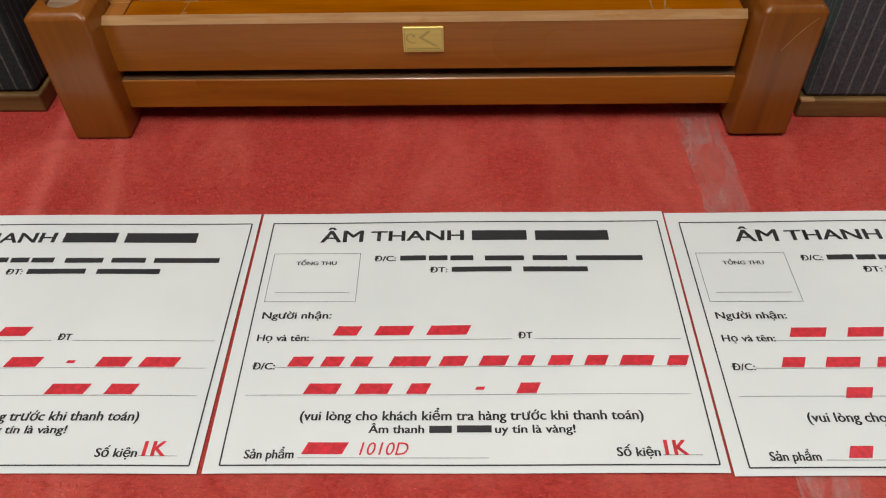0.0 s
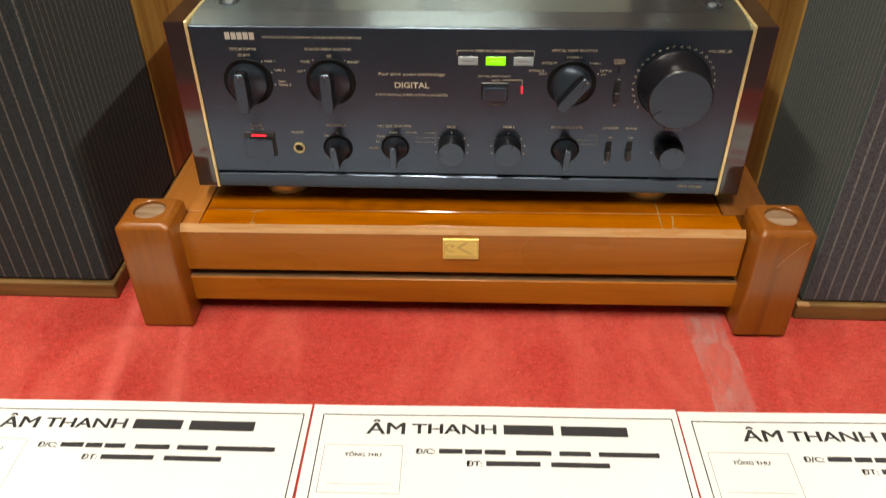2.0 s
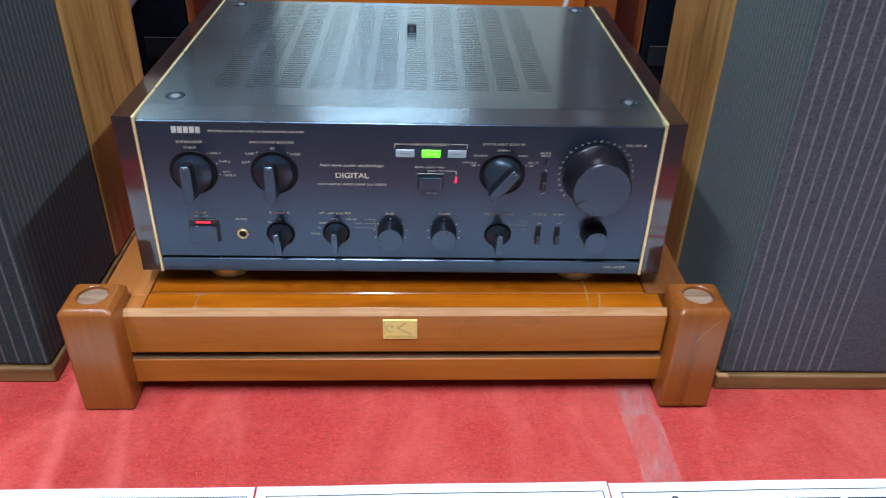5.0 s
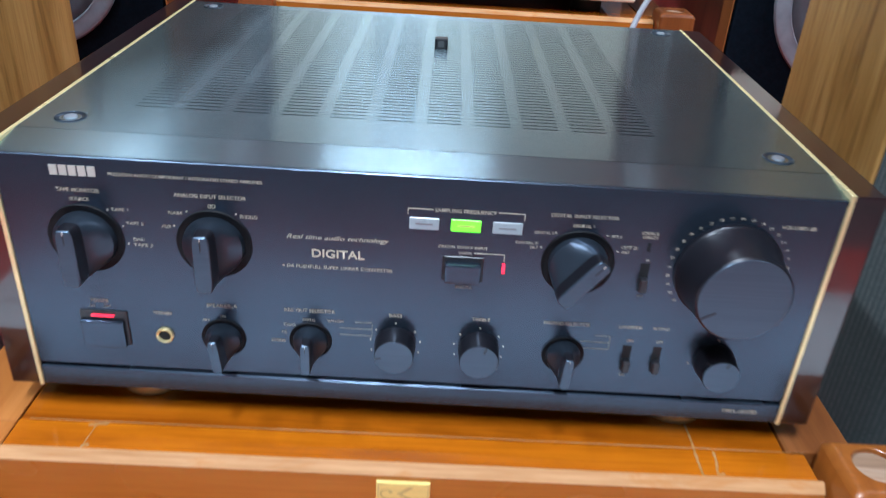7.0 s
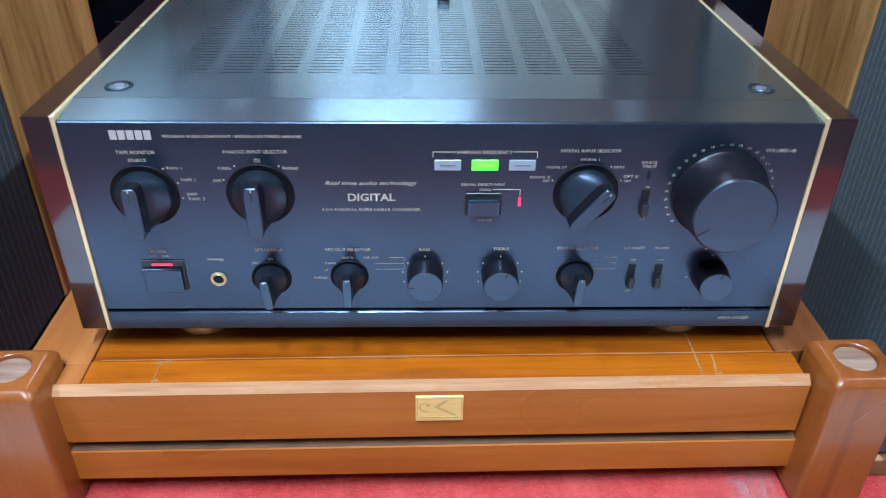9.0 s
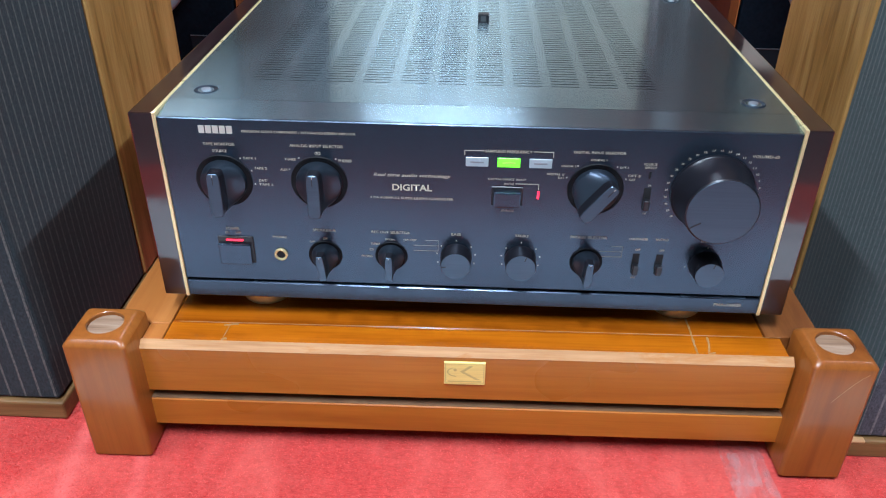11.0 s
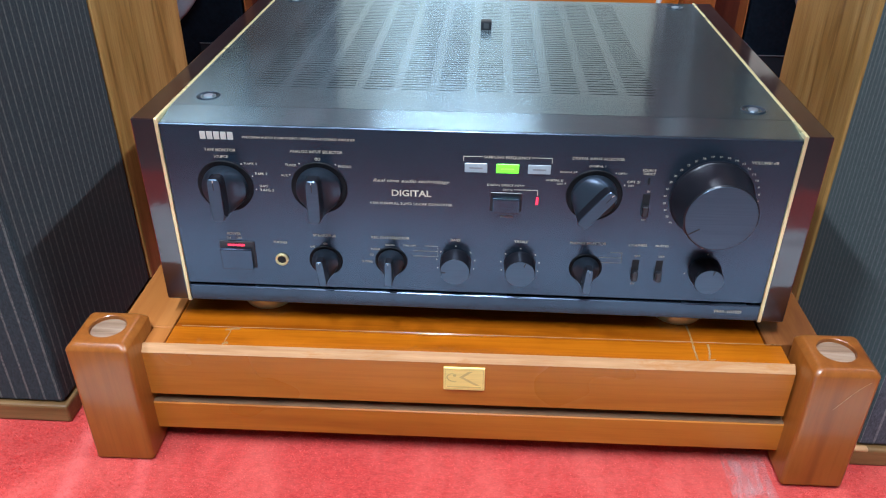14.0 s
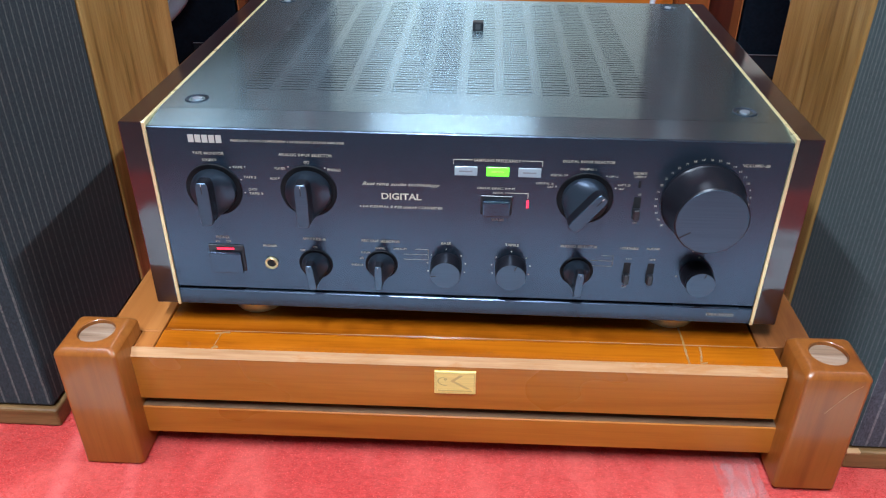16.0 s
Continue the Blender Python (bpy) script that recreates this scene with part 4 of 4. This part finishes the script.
panel_line(0.0290, 0.0451, 0.2200, 0.2203)
for bx, bw in ((-0.0340, 0.0190), (0.1005, 0.0170)):
    for bz in (0.1632, 0.1676, 0.1720):
        panel_line(bx - (0.0 if bz > 0.17 else bw * 0.45), bx + bw * 0.5, bz - T * 0.7, bz + T * 0.7, FINE_PRINT)
    panel_line(bx + bw * 0.5, bx + bw * 0.5 + 1.4 * T, 0.1632, 0.1720, FINE_PRINT)
for kx, kz, r, spans in ((-0.1760, 0.2160, 0.0222, (0, 38, 68, 95)), (-0.1085, 0.2170, 0.0222, (0, 35, -35, -65)), (0.0840, 0.2180, 0.0218, (0, 38, -38, 68, -68)), (-0.0112, 0.1585, 0.0142, (0, 50, 80, 110, -50, -80, -110)), (0.0360, 0.1585, 0.0142, (0, 50, 80, 110, -50, -80, -110)), (0.1700, 0.1590, 0.0142, (0, -100))):
    for a in spans:
        px, pz = kx + r * math.sin(radians(a)), kz + r * math.cos(radians(a))
        panel_line(px - 0.0004, px + 0.0004, pz - 0.0004, pz + 0.0004)
SCALE = [6, 7, 8, 9, 10, 11, 12, 13, 14, 15, 16, 17, 18, 20, 22, 24, 26, 28, 30, 34, 38, 44, 50, 60]
for i, number in enumerate(SCALE):
    a = radians(-12 + 10.0 * i)
    px, pz = 0.1643 + 0.0316 * math.cos(a), 0.2180 + 0.0316 * math.sin(a)
    panel_text(str(number), px, pz, 0.0010 * len(str(number)))
# maker's mark as five plain blocks
for i in range(5):
    a = -0.1885 + i * 0.0048
    panel_line(a, a + 0.0039, 0.2518, 0.2574, LOGO)

# ---- paper forms on the carpet ----
PW, PH = 0.2925, 0.2085


def sheet_height(x, y):
    return 0.0014 + 0.0005 * math.sin(9 * x + 1.0) * math.cos(13 * y) + 0.0003 * math.sin(31 * x + 17 * y)


def sheet_mesh():
    bm = bmesh.new()
    nx, ny = 30, 22
    grid = [[bm.verts.new((-PW / 2 + PW * i / nx, -PH / 2 + PH * j / ny, 0)) for i in range(nx + 1)] for j in range(ny + 1)]
    for row in grid:
        for v in row:
            v.co.z = sheet_height(v.co.x, v.co.y)
    for j in range(ny):
        for i in range(nx):
            bm.faces.new((grid[j][i], grid[j][i + 1], grid[j + 1][i + 1], grid[j + 1][i]))
    got = bmesh.ops.extrude_face_region(bm, geom=bm.faces[:])
    for g in got["geom"]:
        if isinstance(g, bmesh.types.BMVert):
            g.co.z -= 0.00025
    bmesh.ops.recalc_face_normals(bm, faces=bm.faces)
    return bm


form = thing("paper_form", 0, 0, 0, "white printed delivery form filled in with red marker", "paper sheet", "paper forms")
sheet = smooth(part("sheet", sheet_mesh(), PAPER, form))


def lay(bm, parent=None, lift=0.0003):
    """Drapes flat print on the sheet."""
    for v in bm.verts:
        v.co.z = sheet_height(v.co.x, v.co.y) + lift
    return bm


def flat(x, y, w, h, slant=0.0):
    bm = bmesh.new()
    k = max(1, int(w / 0.012))
    low = [bm.verts.new((x - w / 2 + w * i / k - slant * h, y - h / 2, 0)) for i in range(k + 1)]
    top = [bm.verts.new((x - w / 2 + w * i / k + slant * h, y + h / 2, 0)) for i in range(k + 1)]
    for i in range(k):
        bm.faces.new((low[i], low[i + 1], top[i + 1], top[i]))
    return lay(bm)


def print_text(body, x, y, width, height):
    bm = letters(body, width, height, 0.0 if body == "ÂM" else 0.005)
    bmesh.ops.translate(bm, verts=bm.verts, vec=(x, y, 0))
    first, weight = bm.faces[:], 0.00008 + height * (0.026 if height > 0.007 else 0.014)
    for k, dx in enumerate((-weight, weight)):
        got = bmesh.ops.duplicate(bm, geom=first)
        bmesh.ops.translate(bm, verts=[g for g in got["geom"] if isinstance(g, bmesh.types.BMVert)], vec=(dx, 0, 0))
    for v in bm.verts:
        v.co.z = 0.0
    part("printed_text", lay(bm), RED_INK if body == "1K" else INK, sheet)


def print_bar(x, y, width, height):
    part("printed_bar", flat(x, y, width, height), INK, sheet)


print_text('ÂM', -0.0859, 0.0807, 0.0300, 0.0125)
print_text('THANH', -0.0319, 0.0805, 0.0660, 0.0105)
print_bar(0.0266, 0.0801, 0.0390, 0.0098)
print_bar(0.0781, 0.0799, 0.0520, 0.0098)
print_text('Đ/C:', -0.0537, 0.0583, 0.0150, 0.0052)
print_bar(-0.0342, 0.0585, 0.0180, 0.0046)
print_bar(-0.0167, 0.0582, 0.0130, 0.0046)
print_bar(-0.0002, 0.0580, 0.0160, 0.0046)
print_bar(0.0293, 0.0576, 0.0270, 0.0046)
print_bar(0.0608, 0.0577, 0.0240, 0.0046)
print_bar(0.1018, 0.0576, 0.0460, 0.0046)
print_text('ĐT:', -0.0163, 0.0472, 0.0120, 0.0052)
print_bar(0.0132, 0.0473, 0.0410, 0.0046)
print_bar(0.0637, 0.0471, 0.0440, 0.0046)
print_text('TỔNG THU', -0.1013, 0.0544, 0.0280, 0.0036)
print_text('Người nhận:', -0.1084, 0.0080, 0.0450, 0.0058)
print_text('Họ và tên:', -0.1147, -0.0104, 0.0330, 0.0055)
print_text('ĐT', 0.0394, -0.0096, 0.0090, 0.0052)
print_text('Đ/C:', -0.1235, -0.0323, 0.0140, 0.0052)
print_text('(vui lòng cho khách kiểm tra hàng trước khi thanh toán)', 0.0041, -0.0676, 0.2000, 0.0066)
print_text('Âm thanh', -0.0391, -0.0765, 0.0320, 0.0055)
print_bar(-0.0136, -0.0768, 0.0130, 0.0046)
print_bar(0.0059, -0.0766, 0.0200, 0.0046)
print_text('uy tín là vàng!', 0.0409, -0.0766, 0.0460, 0.0055)
print_text('Sản phẩm', -0.1103, -0.0925, 0.0280, 0.0058)
print_text('Số kiện', 0.0977, -0.0914, 0.0240, 0.0058)
print_text('1K', 0.1193, -0.0887, 0.0130, 0.01)
FX0, FX1, FY0, FY1 = -0.1372, 0.1412, -0.0995, 0.0940
for x, y, w, h in ((0.002, FY0, FX1 - FX0, 0.0009), (0.002, FY1, FX1 - FX0, 0.0009), (FX0, (FY0 + FY1) / 2, 0.0009, FY1 - FY0), (FX1, (FY0 + FY1) / 2, 0.0009, FY1 - FY0)):
    part("printed_frame", flat(x, y, w, h), INK, sheet)
for x, y, w, h in ((-0.1015, 0.0195, 0.061, 0.0004), (-0.1015, 0.0635, 0.061, 0.0004), (-0.1318, 0.0415, 0.0004, 0.044), (-0.0712, 0.0415, 0.0004, 0.044)):
    part("printed_frame", flat(x, y, w, h), GREY_INK, sheet)
for x, y, w in ((-0.033, -0.0125, 0.129), (0.091, -0.0125, 0.092), (0.010, -0.0335, 0.252), (0.002, -0.0535, 0.266), (-0.040, -0.0950, 0.108), (0.122, -0.0935, 0.022), (-0.101, 0.0275, 0.050)):
    part("dotted_line", flat(x, y, w, 0.00035), GREY_INK, sheet)

left_form = copy_thing(form, pose(-0.2645, -0.2560, 0.0, 0, 0, 0.8))
right_form = copy_thing(form, pose(0.3243, -0.2468, 0.0, 0, 0, 1.2))
form.matrix_basis = pose(0.0303, -0.2508, 0.0, 0, 0, 1.1)


def handwriting(owner, y, words):
    """Red marker words as plain slanted bars."""
    base = [c for c in owner.children if c.name.startswith("sheet")][0]
    for x, w in words:
        bm = flat(x, y, w * 0.86, 0.0075 if w > 0.008 else 0.0022, 0.22)
        me = bpy.data.meshes.new("marker_bar")
        bm.to_mesh(me)
        bm.free()
        me.materials.append(RED_INK)
        ob = new("marker_bar", me)
        ob.parent = base


handwriting(form, -0.005, [(-0.074, 0.018), (-0.044, 0.026), (-0.009, 0.030)])
handwriting(form, -0.029, [(-0.101, 0.015), (-0.081, 0.014), (-0.063, 0.013), (-0.033, 0.027), (-0.006, 0.018), (0.019, 0.019), (0.039, 0.010), (0.060, 0.016), (0.082, 0.015), (0.107, 0.023), (0.132, 0.014)])
handwriting(form, -0.049, [(-0.085, 0.023), (-0.054, 0.023), (-0.027, 0.014), (0.010, 0.006), (0.039, 0.014)])
handwriting(form, -0.089, [(-0.079, 0.027)])
bm = letters("1010D", 0.0270, 0.0085, 0.0)
for v in bm.verts:
    v.co.x += -0.045 + 0.2 * v.co.y
    v.co.y -= 0.0890
me = bpy.data.meshes.new("marker_text")
lay(bm).to_mesh(me)
bm.free()
me.materials.append(RED_INK)
new("marker_text", me).parent = sheet
handwriting(left_form, -0.005, [(-0.060, 0.030), (-0.020, 0.026), (0.005, 0.022)])
handwriting(left_form, -0.029, [(-0.010, 0.026), (0.020, 0.024), (0.050, 0.006), (0.077, 0.022), (0.106, 0.026)])
handwriting(left_form, -0.049, [(0.055, 0.028), (0.088, 0.020)])
handwriting(right_form, -0.006, [(-0.076, 0.026), (-0.040, 0.026), (-0.005, 0.030)])
handwriting(right_form, -0.029, [(-0.092, 0.016), (-0.062, 0.024), (-0.030, 0.026), (0.005, 0.024)])
handwriting(right_form, -0.051, [(-0.060, 0.018), (-0.036, 0.018), (-0.005, 0.022)])
handwriting(right_form, -0.090, [(-0.073, 0.015), (-0.045, 0.024)])

# ---- clear tape stuck on the carpet ----


def tape_strip(x, y0, y1, w, lean, label):
    bm = bmesh.new()
    k = 26
    rnd = random.Random(5)
    rows = []
    for i in range(k + 1):
        y = y0 + (y1 - y0) * i / k
        cx = x + lean * (y - y0)
        rows.append([bm.verts.new((cx + w * (j / 6 - 0.5) + rnd.uniform(-0.0012, 0.0012), y, 0.0004 + rnd.uniform(0, 0.0004))) for j in range(7)])
    for a, b in zip(rows, rows[1:]):
        for j in range(6):
            bm.faces.new((a[j], a[j + 1], b[j + 1], b[j]))
    tagged(smooth(part("adhesive_tape", bm, TAPE, None)), label, "tape")


tape_strip(0.2350, -0.50, 0.02, 0.034, -0.03, "wrinkled clear adhesive tape stuck along the red carpet")
tape_strip(0.2185, -0.064, -0.030, 0.022, 0.05, "short piece of clear adhesive tape on the red carpet")


# ---- yarn of the carpet, where the camera passes near it ----


def carpet_yarn(count):
    rng = np.random.default_rng(3)
    x, y = rng.uniform(-0.50, 0.52, count), rng.uniform(-0.45, 0.03, count)
    free = ((y > -0.143) | (y < -0.363)) & ((x < 0.214) | (x > 0.256))
    x, y = x[free], y[free]
    k = len(x)
    turn, lean = rng.uniform(0, 2 * np.pi, k), rng.normal(0, 0.0009, (k, 2))
    wide, high = rng.uniform(0.00025, 0.0006, k), rng.uniform(0.0007, 0.0019, k)
    verts = np.empty((k, 3, 3))
    verts[:, 0] = np.stack((x - wide * np.cos(turn), y - wide * np.sin(turn), np.full(k, -0.0003)), 1)
    verts[:, 1] = np.stack((x + wide * np.cos(turn), y + wide * np.sin(turn), np.full(k, -0.0003)), 1)
    verts[:, 2] = np.stack((x + lean[:, 0], y + lean[:, 1] - 0.0003, high), 1)
    me = bpy.data.meshes.new("carpet_yarn")
    me.from_pydata(verts.reshape(-1, 3).tolist(), [], np.arange(3 * k).reshape(-1, 3).tolist())
    me.materials.append(PILE)
    return tagged(new("carpet_yarn", me), "short upright red yarn of the carpet pile", "carpet pile", kind="stuff")


carpet_yarn(230000)
